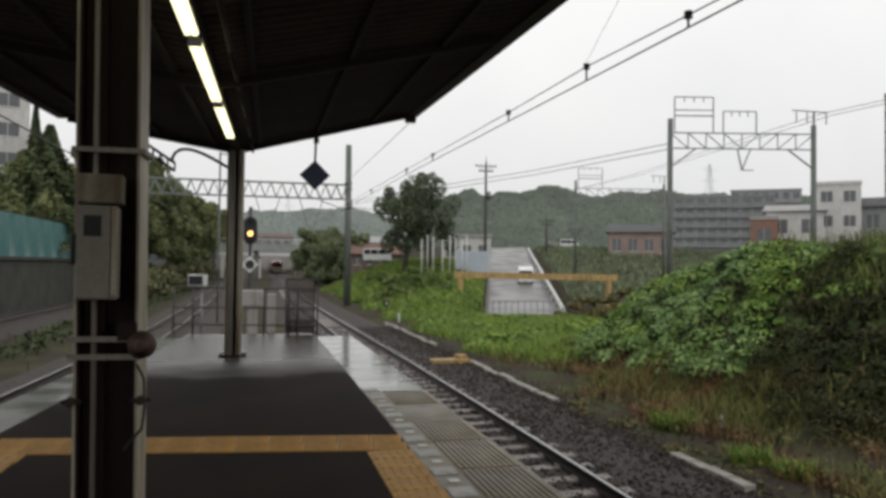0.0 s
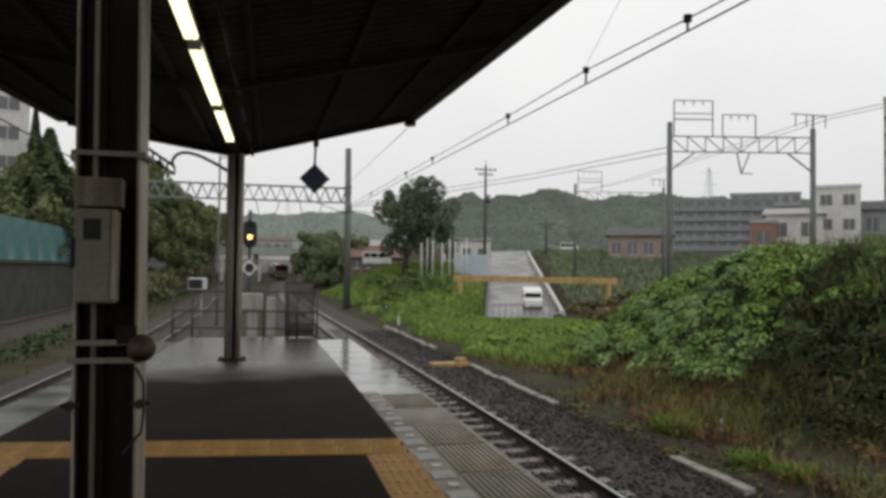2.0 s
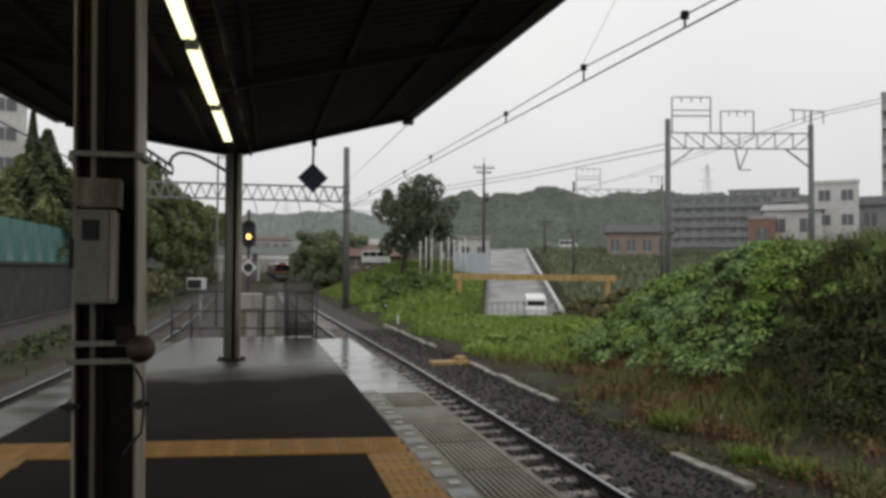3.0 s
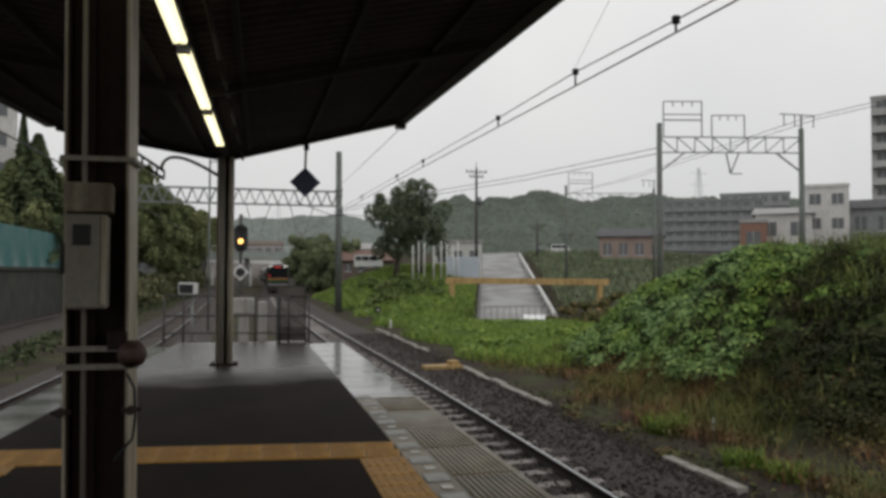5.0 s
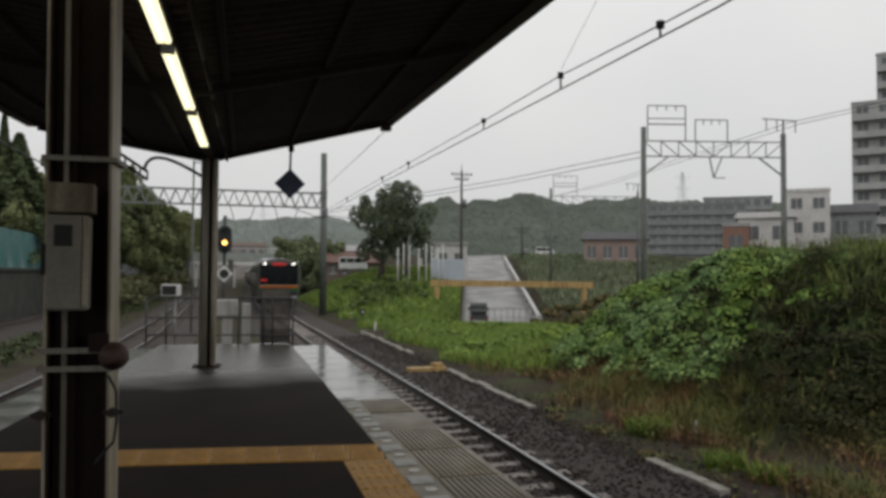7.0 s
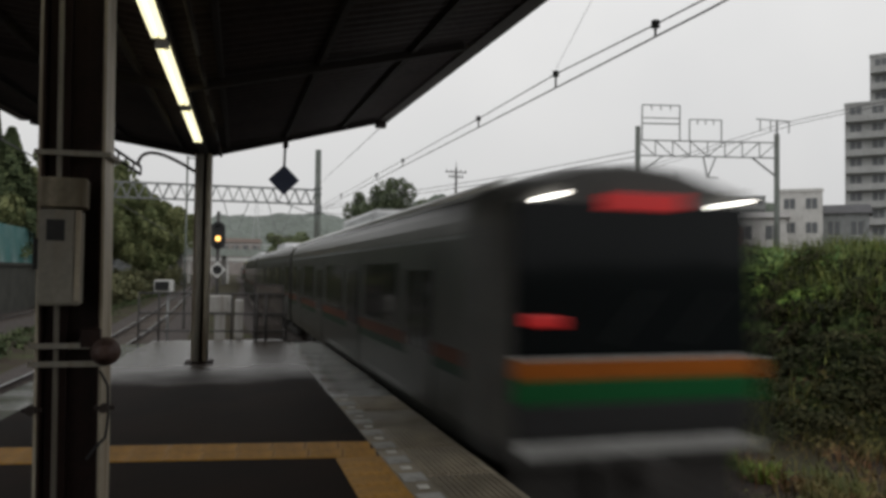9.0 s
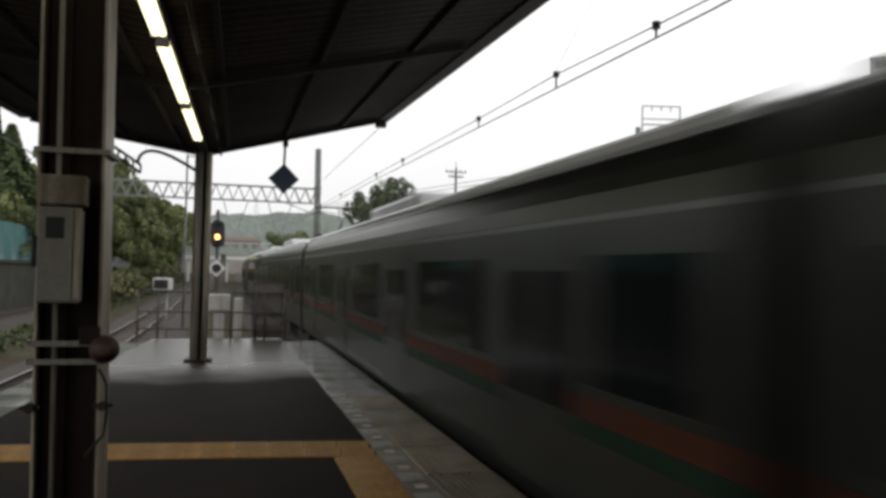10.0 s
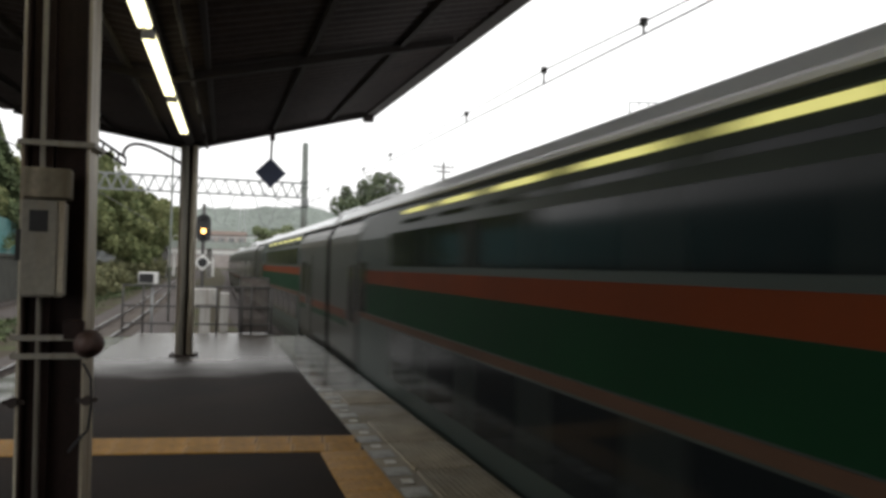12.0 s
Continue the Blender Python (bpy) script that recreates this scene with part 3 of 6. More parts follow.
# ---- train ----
# double-deck side bands, with shade put into darker orange and green
SIDE_ORANGE = mat("shaded_orange_side", (0.14, 0.030, 0.008), 0.6, spec=0.06, var=0.15, scale=1.5, fine=30, dirt=(0.07, 0.024, 0.013))
SIDE_GREEN = mat("shaded_green_side", (0.005, 0.030, 0.011), 0.6, spec=0.06, var=0.15, scale=1.5, fine=30, dirt=(0.006, 0.02, 0.011))
# rain gutter, near-white to paint the wet roof edge's sky sheen
GUTTER = mat("sky_sheen_gutter", (0.8, 0.8, 0.79), 0.25, var=0.08, scale=2, fine=30)
CAR = 20.0


def body_profile(half=1.475, floor=0.95, roof=3.80):
    """Cross-section of a car body: upright sides, rounded shoulders, low arched roof."""
    p = [(half - 0.05, floor), (half, floor + 0.25), (half, 3.10)]
    for i in range(1, 7):
        a = math.pi / 2 * i / 6
        p.append((half - 0.42 + 0.42 * math.cos(a), 3.10 + 0.50 * math.sin(a)))
    p += [(0.6, roof - 0.06), (0, roof)]
    return p + [(-x, z) for x, z in p[-2::-1]]


def loft(bm, prof, y0, y1):
    a = [bm.verts.new((x, y0, z)) for x, z in prof]
    b = [bm.verts.new((x, y1, z)) for x, z in prof]
    n = len(prof)
    for i in range(n):
        f = bm.faces.new((a[i], a[(i + 1) % n], b[(i + 1) % n], b[i]))
        f.smooth = False
    bm.faces.new(a[::-1])
    bm.faces.new(b)
    return bm


def side_panel(bm, s, half, y0, y1, z0, z1, depth=0.006):
    """A panel on the side wall s (-1 or 1), standing out by depth."""
    x0, x1 = s * (half - 0.01), s * (half + depth)
    box(bm, min(x0, x1), y0, z0, max(x0, x1), y1, z1)
    return bm


def bogie(car, y):
    bm = BM()
    for s in (-1, 1):
        box(bm, s * 0.95 - 0.09, y - 1.5, 0.35, s * 0.95 + 0.09, y + 1.5, 0.62, 0.04)
        box(bm, s * 0.95 - 0.14, y - 0.3, 0.55, s * 0.95 + 0.14, y + 0.3, 0.9, 0.04)
    box(bm, -1.0, y - 0.2, 0.5, 1.0, y + 0.2, 0.7, 0.03)
    b = part("bogie", bm, UNDER, car)
    for wy in (-1.05, 1.05):
        for s in (-0.56, 0.56):
            bm = BM()
            rod(bm, (s - 0.06, y + wy, 0.43), (s + 0.06, y + wy, 0.43), 0.43, n=24)
            rod(bm, (s - 0.09, y + wy, 0.43), (s + 0.09, y + wy, 0.43), 0.12, n=12)
            part("wheel", bm, RUST, b)


def underfloor(car, y0, y1, low=0.42):
    y, k = y0, 0
    while y < y1 - 1.2:
        w = 1.1 + 0.7 * ((k * 37) % 10) / 10
        bm = BM()
        box(bm, -1.25, y, low + 0.08 * ((k * 53) % 3), 1.25, min(y + w, y1), 0.96, 0.03)
        part("underfloor_box", bm, UNDER, car)
        y += w + 0.25
        k += 1


def car_common(car, half=1.475, roof=3.80):
    for y in (3.1, CAR - 3.1):
        bogie(car, y)
    for y in (8.8,):
        bm = BM()
        box(bm, -0.88, y, roof - 0.1, 0.86, y + 3.8, roof + 0.17, 0.08)
        u = part("air_conditioner", bm, ROOF_GREY, car)
        bm = BM()
        for i in range(12):
            box(bm, -0.6, y + 0.2 + i * 0.3, roof + 0.17, 0.6, y + 0.3 + i * 0.3, roof + 0.182)
        part("grille", bm, UNDER, u)
    bm = BM()
    box(bm, -0.7, CAR - 0.32, 1.0, 0.7, CAR + 0.02, 3.2, 0.05)
    part("gangway", bm, RUBBER, car)
    for s in (-1, 1):
        bm = BM()
        rod(bm, (s * (half - 0.18), 0.4, roof - 0.25), (s * (half - 0.18), CAR - 0.4, roof - 0.25), 0.045, n=6)
        part("rain_gutter", bm, GUTTER, car)


def commuter_car(front=False, pantograph=False):
    car = thing("train_car", "stainless steel commuter train car with orange and green bands, moving fast", "train car", group="cars of the train")
    half = 1.475
    y0, y1 = (1.0 if front else 0.25), CAR - 0.25
    bm = loft(BM(), body_profile(), y0, y1)
    part("body", bm, STAINLESS, car)
    bm = BM()
    prof = [(x * 1.006, z + 0.012) for x, z in body_profile() if z > 3.4]
    loft(bm, prof, y0 + 0.05, y1 - 0.05)
    part("roof", bm, ROOF_GREY, car, "wet pale grey roof")
    doors = [2.7 + 4.87 * i for i in range(4)]
    if front:
        doors = [2.8 + 4.8 * i for i in range(4)]
    for s in (-1, 1):
        for nm, z0, z1, m in (("orange_band", 1.74, 1.90, SHADED_ORANGE), ("green_band", 1.62, 1.738, SHADED_GREEN), ("upper_band", 3.045, 3.085, GALV)):
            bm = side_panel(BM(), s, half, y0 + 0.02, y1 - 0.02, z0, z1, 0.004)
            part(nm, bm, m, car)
        for d in doors:
            bm = BM()
            side_panel(bm, s, half, d - 0.66, d - 0.005, 1.12, 2.93, 0.012)
            side_panel(bm, s, half, d + 0.005, d + 0.66, 1.12, 2.93, 0.012)
            dr = part("door", bm, STAINLESS, car)
            for o in (-0.33, 0.33):
                bm = side_panel(BM(), s, half, d + o - 0.22, d + o + 0.22, 1.75, 2.72, 0.018)
                part("door_window", bm, GLASS_DARK, dr)
        gaps = [(a + 1.2, b - 1.2) for a, b in zip(doors, doors[1:])]
        if not front:
            gaps = [(y0 + 0.35, doors[0] - 0.95)] + gaps
        gaps.append((doors[-1] + 0.95, y1 - 0.35))
        for a, b in gaps:
            if b - a < 0.4:
                continue
            bm = side_panel(BM(), s, half, a, b, 1.97, 2.82, 0.010)
            part("window", bm, GLASS_DARK, car)
            bm = side_panel(BM(), s, half, a - 0.05, b + 0.05, 1.935, 1.962, 0.016)
            part("window_sill", bm, STAINLESS, car)
    underfloor(car, 5.3, CAR - 5.3)
    car_common(car)
    if front:
        cab(car)
    if pantograph:
        y = 2.6
        bm = BM()
        for x in (-0.7, 0.7):
            rod(bm, (x, y - 0.6, 3.88), (x, y + 0.6, 3.88), 0.03, n=6)
            for e in (-0.5, 0.5):
                rod(bm, (x, y + e, 3.7), (x, y + e, 3.88), 0.05, n=8)
        pb = part("pantograph_base", bm, RUST, car)
        bm = BM()
        rod(bm, (0, y + 0.5, 3.88), (0, y - 0.75, 4.25), 0.035, n=6)
        rod(bm, (0, y - 0.75, 4.25), (0, y + 0.05, 4.78), 0.025, n=6)
        for e in (-0.12, 0.12):
            rod(bm, (-0.75, y + 0.05 + e, 4.8), (0.75, y + 0.05 + e, 4.8), 0.02, n=6)
            for q in (-1, 1):
                rod(bm, (q * 0.75, y + 0.05 + e, 4.8), (q * 0.92, y + 0.05 + e, 4.66), 0.015, n=6)
        part("pantograph_arm", bm, RUST, pb)
    return car


def cab(car):
    """The driving end: curved mask, dark glass, bands, lamps, skirt."""
    prof = body_profile()
    bm = BM()
    rings = []
    for y, s, dz in ((1.0, 1.0, 0.0), (0.55, 0.995, 0.0), (0.25, 0.965, -0.03), (0.10, 0.90, -0.10)):
        rings.append([bm.verts.new((x * s, y, (z - 0.95) * (1 + dz * 0.3) + 0.95)) for x, z in prof])
    for a, b in zip(rings, rings[1:]):
        for i in range(len(prof)):
            f = bm.faces.new((a[i], a[(i + 1) % len(prof)], b[(i + 1) % len(prof)], b[i]))
            f.smooth = True
    bm.faces.new(rings[-1])
    nose = part("nose", bm, mat("pale_moulded_cab", (0.078, 0.076, 0.072), 0.5, var=0.2, scale=2, fine=20, spec=0.3), car, "pale grey moulded cab front")
    for nm, z0, z1, x, y, m, lab in (("windscreen", 1.93, 3.36, 1.30, 0.062, GLASS_DARK, "black glass mask round the windscreen"), ("orange_band", 1.72, 1.90, 1.31, 0.055, ORANGE, ""),
                                     ("pale_line", 1.905, 1.925, 1.31, 0.055, WHITE, ""), ("green_band", 1.50, 1.717, 1.31, 0.055, GREEN, ""), ("lower_panel", 1.17, 1.495, 1.28, 0.06, BLACK, ""), ("white_sill", 1.02, 1.15, 1.25, 0.058, mat("grimy_pale_sill", (0.36, 0.36, 0.35), 0.6, var=0.25, spec=0.2), "pale strip under the cab")):
        bm = BM()
        box(bm, -x, y, z0, x, 0.12, z1, 0.012)
        part(nm, bm, m, nose, lab)
    bm = BM()
    box(bm, -0.45, 0.05, 3.30, 0.45, 0.10, 3.47, 0.01)
    part("destination_display", bm, LED_RED, nose, "lit red destination display")
    for s in (-1, 1):
        bm = BM()
        bar(bm, (s * 0.97 - 0.11, 0.075, 3.405 - 0.02), (s * 0.97 + 0.11, 0.075, 3.405 + 0.02), 0.06, 0.04)
        part("headlamp", bm, LAMP_WHITE, nose, "lit white headlamp")
    bm = BM()
    box(bm, -1.22, 0.04, 2.20, -0.82, 0.10, 2.32, 0.02)
    part("tail_lamp", bm, LED_RED, nose, "glowing red marker lamp")
    for s in (-0.35, 0.42):
        bm = BM()
        bar(bm, (s, 0.05, 2.05), (s + 0.45, 0.05, 2.55), 0.02)
        part("wiper", bm, RUBBER, nose)
    for x0, x1, y in ((-1.25, -0.45, 0.25), (-0.45, 0.45, 0.12), (0.45, 1.25, 0.25)):
        bm = box(BM(), x0, y, 0.30, x1, y + 0.06, 0.99, 0.02)
        part("skirt", bm, UNDER, car, "grimy dark snow skirt")
    bm = BM()
    box(bm, -0.16, -0.15, 0.78, 0.16, 0.3, 1.02, 0.03)
    part("coupler", bm, UNDER, car)


def double_deck_car():
    """Single-level end sections over the bogies, a deep two-deck middle between them."""
    car = thing("double_deck_car", "double-deck train car with two window rows, orange and green band", "train car", group="cars of the train")
    half = 1.475
    e0, e1 = 4.4, 16.6
    shell = mat("dark_green_grey_body", (0.036, 0.046, 0.040), 0.42, 0.25, var=0.15, scale=1.5, fine=30, spec=0.3)
    prof = [(1.25, 0.42), (1.44, 0.8), (half, 1.0), (half, 3.1), (1.40, 3.45), (1.22, 3.70), (0.95, 3.81), (0, 3.92)]
    prof += [(-x, z) for x, z in prof[-2::-1]]
    part("body", loft(BM(), prof, e0, e1), shell, car)
    grime = mat("brown_grime_line", (0.07, 0.038, 0.024), 0.6, var=0.3, spec=0.1)
    for y0, y1, d in ((0.25, e0 - 0.03, 2.75), (e1 + 0.03, CAR - 0.25, CAR - 2.75)):
        part("end_section", loft(BM(), body_profile(floor=0.92, roof=3.90), y0, y1), STAINLESS, car)
        for s in (-1, 1):
            for nm, z0, z1, m in (("orange_band", 1.74, 1.90, SHADED_ORANGE), ("green_band", 1.62, 1.738, SHADED_GREEN)):
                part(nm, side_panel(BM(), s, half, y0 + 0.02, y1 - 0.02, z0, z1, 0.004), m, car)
            dr = part("door", side_panel(BM(), s, half, d - 0.45, d + 0.45, 1.12, 2.93, 0.014), STAINLESS, car)
            part("door_window", side_panel(BM(), s, half, d - 0.25, d + 0.25, 1.75, 2.7, 0.02), GLASS_DARK, dr)
            w = d + (0.95 if d < 10 else -0.95)
            part("end_window", side_panel(BM(), s, half, w - 0.32, w + 0.32, 1.97, 2.75, 0.010), GLASS_DARK, car)
    part("roof", loft(BM(), [(1.362, 3.52), (1.232, 3.71), (0.955, 3.825), (0, 3.935), (-0.955, 3.825), (-1.232, 3.71), (-1.362, 3.52)], 0.3, CAR - 0.3), ROOF_GREY, car, "wet pale grey roof")
    for s in (-1, 1):
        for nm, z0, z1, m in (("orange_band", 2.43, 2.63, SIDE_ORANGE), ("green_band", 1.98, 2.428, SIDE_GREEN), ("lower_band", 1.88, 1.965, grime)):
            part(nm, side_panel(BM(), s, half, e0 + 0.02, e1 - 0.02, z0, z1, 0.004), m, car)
        for y in (e0, e1):
            part("body_joint", side_panel(BM(), s, half, y - 0.06, y + 0.06, 0.95, 3.08, 0.008), BLACK, car)
        for i in range(6):
            a = 5.0 + i * 1.58
            part("upper_window", side_panel(BM(), s, half, a, a + 1.50, 2.70, 3.14, 0.010), GLASS_DARK, car)
            part("lower_window", side_panel(BM(), s, half, a, a + 1.40, 1.22, 1.86, 0.010), GLASS_DARK, car)
        for z, m in ((3.37, GLOW_INSIDE), (3.24, GLASS_DARK)):
            for i in range(6):
                a = 4.9 + i * 1.58
                x = s * (1.475 - (z - 3.1) * 0.19)
                bm = box(BM(), min(x, x - s * 0.03), a, z, max(x, x - s * 0.03) + 0.004, a + 1.1, z + 0.05)
                part("ceiling_lamp_strip" if m is GLOW_INSIDE else "roof_glazing", bm, m, car)
        part("rain_gutter", rod(BM(), (s * 1.37, 0.4, 3.54), (s * 1.37, CAR - 0.4, 3.54), 0.03, n=6), GUTTER, car)
    for y in (1.9, CAR - 1.9):
        bogie(car, y)
    for y in (0.6, CAR - 2.6):
        part("air_conditioner", box(BM(), -0.8, y, 3.82, 0.8, y + 2.0, 3.98, 0.05), ROOF_GREY, car)
    part("gangway", box(BM(), -0.7, CAR - 0.32, 1.0, 0.7, CAR + 0.02, 3.2, 0.05), RUBBER, car)
    return car


first = commuter_car(front=True)
plain_car = commuter_car()
panto_car = commuter_car(pantograph=True)
green_car = double_deck_car()
TRAIN = [first, plain_car, panto_car, green_car]
TRAIN.append(copy_thing(green_car, pose(0, 0, 0)))
for k in range(5):
    TRAIN.append(copy_thing(panto_car if k % 2 else plain_car, pose(0, 0, 0)))


def front_y(t):
    """Where the train's nose is along the track: a steady 23.6 m/s toward the platform."""
    return 11.0 + 23.6 * (8.8 - t)
# ---- vegetation ----
RNG = np.random.default_rng(7)


def surface_points(n, x0, x1, y0, y1, keep, lift=0.0, rng=RNG):
    x, y = rng.uniform(x0, x1, n), rng.uniform(y0, y1, n)
    k = rng.uniform(0, 1, n) < keep(x, y)
    x, y = x[k], y[k]
    e = 0.15
    z = ground_z(x, y)
    nx_, ny_ = (ground_z(x + e, y) - z) / e, (ground_z(x, y + e) - z) / e
    N_ = np.stack([-nx_, -ny_, np.ones_like(z)], 1)
    N_ /= np.linalg.norm(N_, axis=1)[:, None]
    return np.stack([x, y, z], 1) + N_ * lift, N_


def heap_cover(x, y):
    return smooth(mound_z(x, y), 0.25, 0.9) * (x < 17.5)


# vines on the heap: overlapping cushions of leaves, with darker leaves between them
# gap shade between the cushions is put into this dark leaf colour
HEAP_SHADE = mat("gap_shade_vine_leaves", (0.065, 0.09, 0.032), 0.85, var=0.35, scale=0.6, fine=6, island=0.4, spec=0.2)
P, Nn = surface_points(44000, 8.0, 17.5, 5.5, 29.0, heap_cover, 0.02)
tagged(cards("vine_shade_leaves", HEAP_SHADE, P, Nn, 0.18, fold=0.18, rng=RNG), "vine leaves deep in the growth, darkened as gap shade", "vines", kind="stuff")


def cushions(name, m, count, per, r0, r1, size, keep, seed):
    """Low domes of upturned leaves scattered over the heap."""
    rng = np.random.default_rng(seed)
    C, N0 = surface_points(count, 8.0, 17.5, 5.5, 29.0, keep, 0.0, rng)
    k = len(C)
    R = rng.uniform(r0, r1, k)
    d = rng.normal(0, 1, (k, per, 3)) + N0[:, None] * 0.9
    d[:, :, 2] += 0.5
    d /= np.linalg.norm(d, axis=2)[:, :, None]
    shell = rng.uniform(0.82, 1.04, (k, per, 1))
    squash = np.array([1.25, 1.25, 0.7])
    P = (C[:, None] + d * squash * R[:, None, None] * shell).reshape(-1, 3)
    Nn = (d + np.array([0, 0, 0.8])).reshape(-1, 3)
    return tagged(cards(name, m, P, Nn, size, fold=0.15, rng=rng, droop=0.2), "dense green vines in cushions over the earth heap", "vines", kind="stuff")


cushions("vine_leaves", LEAF, 3900, 190, 0.12, 0.46, 0.09, lambda x, y: heap_cover(x, y) * np.clip(smooth(y, 13.3, 16.0) + 0.18 * smooth(mound_z(x, y), 2.1, 2.9), 0, 1), 41)
cushions("bramble_leaves", mat("bramble_leaves", (0.030, 0.036, 0.014), 0.85, var=0.35, scale=0.6, fine=6, island=0.45, second=(0.06, 0.052, 0.022), amount=0.58, spec=0.2), 2900, 120, 0.14, 0.44, 0.075, lambda x, y: smooth(mound_z(x, y), 0.1, 0.4) * (1 - 0.85 * smooth(y, 13.0, 17)) * (1 - 0.4 * smooth(mound_z(x, y), 2.1, 2.9)) * (x < 15.8), 43)

# tall grass and weeds toward the near end of the heap
def tall_keep(x, y):
    return smooth(mound_z(x, y), 0.1, 0.5) * smooth(-y, -17.5, -13.0) * (x > 10.4) * (0.05 + 0.95 * smooth(mound_z(x, y), 1.7, 2.6))


P, Nn = surface_points(18000, 9.0, 18.0, 5.5, 18.0, tall_keep, 0.15)
tagged(blades("tall_grass", mat("tall_weed_grass", (0.13, 0.16, 0.04), 0.8, var=0.35, scale=0.5, fine=5, island=0.4), P, 0.40, 0.010, rng=RNG, lean=1.1), "tall green grass on the heap", "grass", kind="stuff")


def bare(x, y):
    """A trodden dark patch of earth before the heap's near end."""
    return np.clip(np.exp(-((x - 9.0) / 0.75) ** 2 - ((y - 10.0) / 1.5) ** 2) + np.exp(-((x - 7.7) / 0.9) ** 4 - ((y - 19.5) / 3.2) ** 4), 0, 1)


def dry_keep(x, y):
    return smooth(x, 7.0, 7.8) * (1 - smooth(mound_z(x, y), 0.6, 1.5)) * (0.15 + 0.85 * smooth(wobble(x, y, 1.1, 8.0), -0.3, 0.4)) * smooth(-y, -27, -20) * (1 - bare(x, y))


P, Nn = surface_points(40000, 6.8, 14.5, 5.5, 27.0, dry_keep)
tagged(blades("dry_weeds", DRY, P, 0.30, 0.011, rng=RNG, lean=0.9), "reddish brown dry weeds at the foot of the heap", "weeds", kind="stuff")
P, Nn = surface_points(9000, 6.8, 13.5, 6.5, 27.0, dry_keep, 0.12)
tagged(cards("weed_leaves", DRY, P, Nn, 0.10, rng=RNG), "yellowing weed leaves at the foot of the heap", "weeds", kind="stuff")


def reed_keep(x, y):
    foot = smooth(mound_z(x, y), 0.0, 0.05) * 0.7 + 0.3
    return smooth(x, 7.9, 9.0) * (1 - smooth(mound_z(x, y), 0.35, 1.0)) * foot * (0.25 + 0.75 * smooth(wobble(x, y, 0.9, 5.0), -0.5, 0.3)) * smooth(-y, -19.5, -16.5) * smooth(y, 11.2, 12.6) * (1 - bare(x, y))


P, Nn = surface_points(36000, 7.8, 13.0, 9.5, 20.0, reed_keep)
tagged(blades("dry_tall_grass", mat("tawny_seed_grass", (0.20, 0.115, 0.043), 0.85, var=0.35, scale=0.8, fine=6, island=0.4, second=(0.165, 0.18, 0.05), amount=0.45), P, 0.5, 0.010, rng=RNG, lean=0.7), "tall tawny grass gone to seed before the heap", "grass", kind="stuff")


def creeper_keep(x, y):
    return np.exp(-((x - 6.75) / 0.35) ** 2) * smooth(wobble(x, y, 1.7, 3.0), -0.2, 0.5) * smooth(y, 8.0, 11.0) * (1 - smooth(y, 16.0, 18.0))


P, Nn = surface_points(9000, 6.0, 7.6, 8.0, 18.0, creeper_keep, 0.04)
tagged(cards("creeping_weeds", mat("creeping_weed_leaves", (0.12, 0.14, 0.045), 0.85, var=0.35, scale=2, fine=8, island=0.45, second=(0.14, 0.08, 0.035), amount=0.55), P, Nn, 0.07, rng=RNG), "low weeds creeping over the cable trough", "weeds", kind="stuff")


# fresh grass between the track and the road
def meadow_keep(x, y):
    edge = 7.2 + 0.5 * np.sin(y * 0.7) + 1.6 * smooth(-y, -27, -20)
    side = x - 0.3175 * y
    return smooth(x - edge, 0, 0.8) * (1 - smooth(mound_z(x, y), 0.1, 0.5)) * smooth(y, 18.5, 22.5) * np.where((side > -1.0) & (y > 44), 0, 1)


P, Nn = surface_points(90000, 6.9, 19.0, 18.0, 46.0, meadow_keep)
tagged(blades("meadow_grass", GRASS, P, 0.34, 0.018, rng=RNG, lean=0.5), "fresh wet green grass beside the railway", "grass", kind="stuff")
P, Nn = surface_points(60000, 6.9, 32.0, 44.0, 92.0, meadow_keep)
tagged(blades("bank_grass", GRASS, P, 0.5, 0.035, rng=RNG, lean=0.5), "green grass on the railway bank", "grass", kind="stuff")
P, Nn = surface_points(9000, 7.2, 24.0, 24.0, 75.0, lambda x, y: meadow_keep(x, y) * smooth(wobble(x, y, 0.6, 2.0), 0.1, 0.5), 0.25)
tagged(cards("bank_weeds", GRASS, P, Nn, 0.32, rng=RNG), "broad-leaved weeds on the railway bank", "weeds", kind="stuff")
P, Nn = surface_points(26000, 22.0, 70.0, 60.0, 135.0, lambda x, y: 0.8 * (x - 0.3175 * y > 7.6))
tagged(blades("field_grass", mat("dull_field_grass", (0.165, 0.205, 0.115), 0.9, var=0.3, scale=0.2, fine=3, island=0.3), P, 0.55, 0.07, rng=RNG, lean=0.5), "dull green field grass beyond the road", "grass", kind="stuff")


TUFT = mat("bright_tuft_grass", (0.15, 0.23, 0.03), 0.8, var=0.3, scale=2, fine=8, island=0.35)


def tuft(x, y, r, h, n=300, m=TUFT):
    rr = r * np.sqrt(RNG.uniform(0, 1, n))
    a = RNG.uniform(0, 2 * np.pi, n)
    P = np.stack([x + rr * np.cos(a), y + rr * np.sin(a), np.zeros(n)], 1)
    P[:, 2] = ground_z(P[:, 0], P[:, 1]) - 0.02
    ob = blades("grass_tuft", m, P, h, 0.012, rng=RNG, lean=0.8)
    return tagged(ob, "bright green tuft of grass on bare earth", "grass tuft", group="grass tufts")


for x, y, r, h in ((7.7, 12.9, 0.42, 0.34), (7.5, 12.7, 0.25, 0.24), (7.5, 10.3, 0.32, 0.26), (7.7, 9.5, 0.34, 0.24)):
    tuft(x, y, r, h)


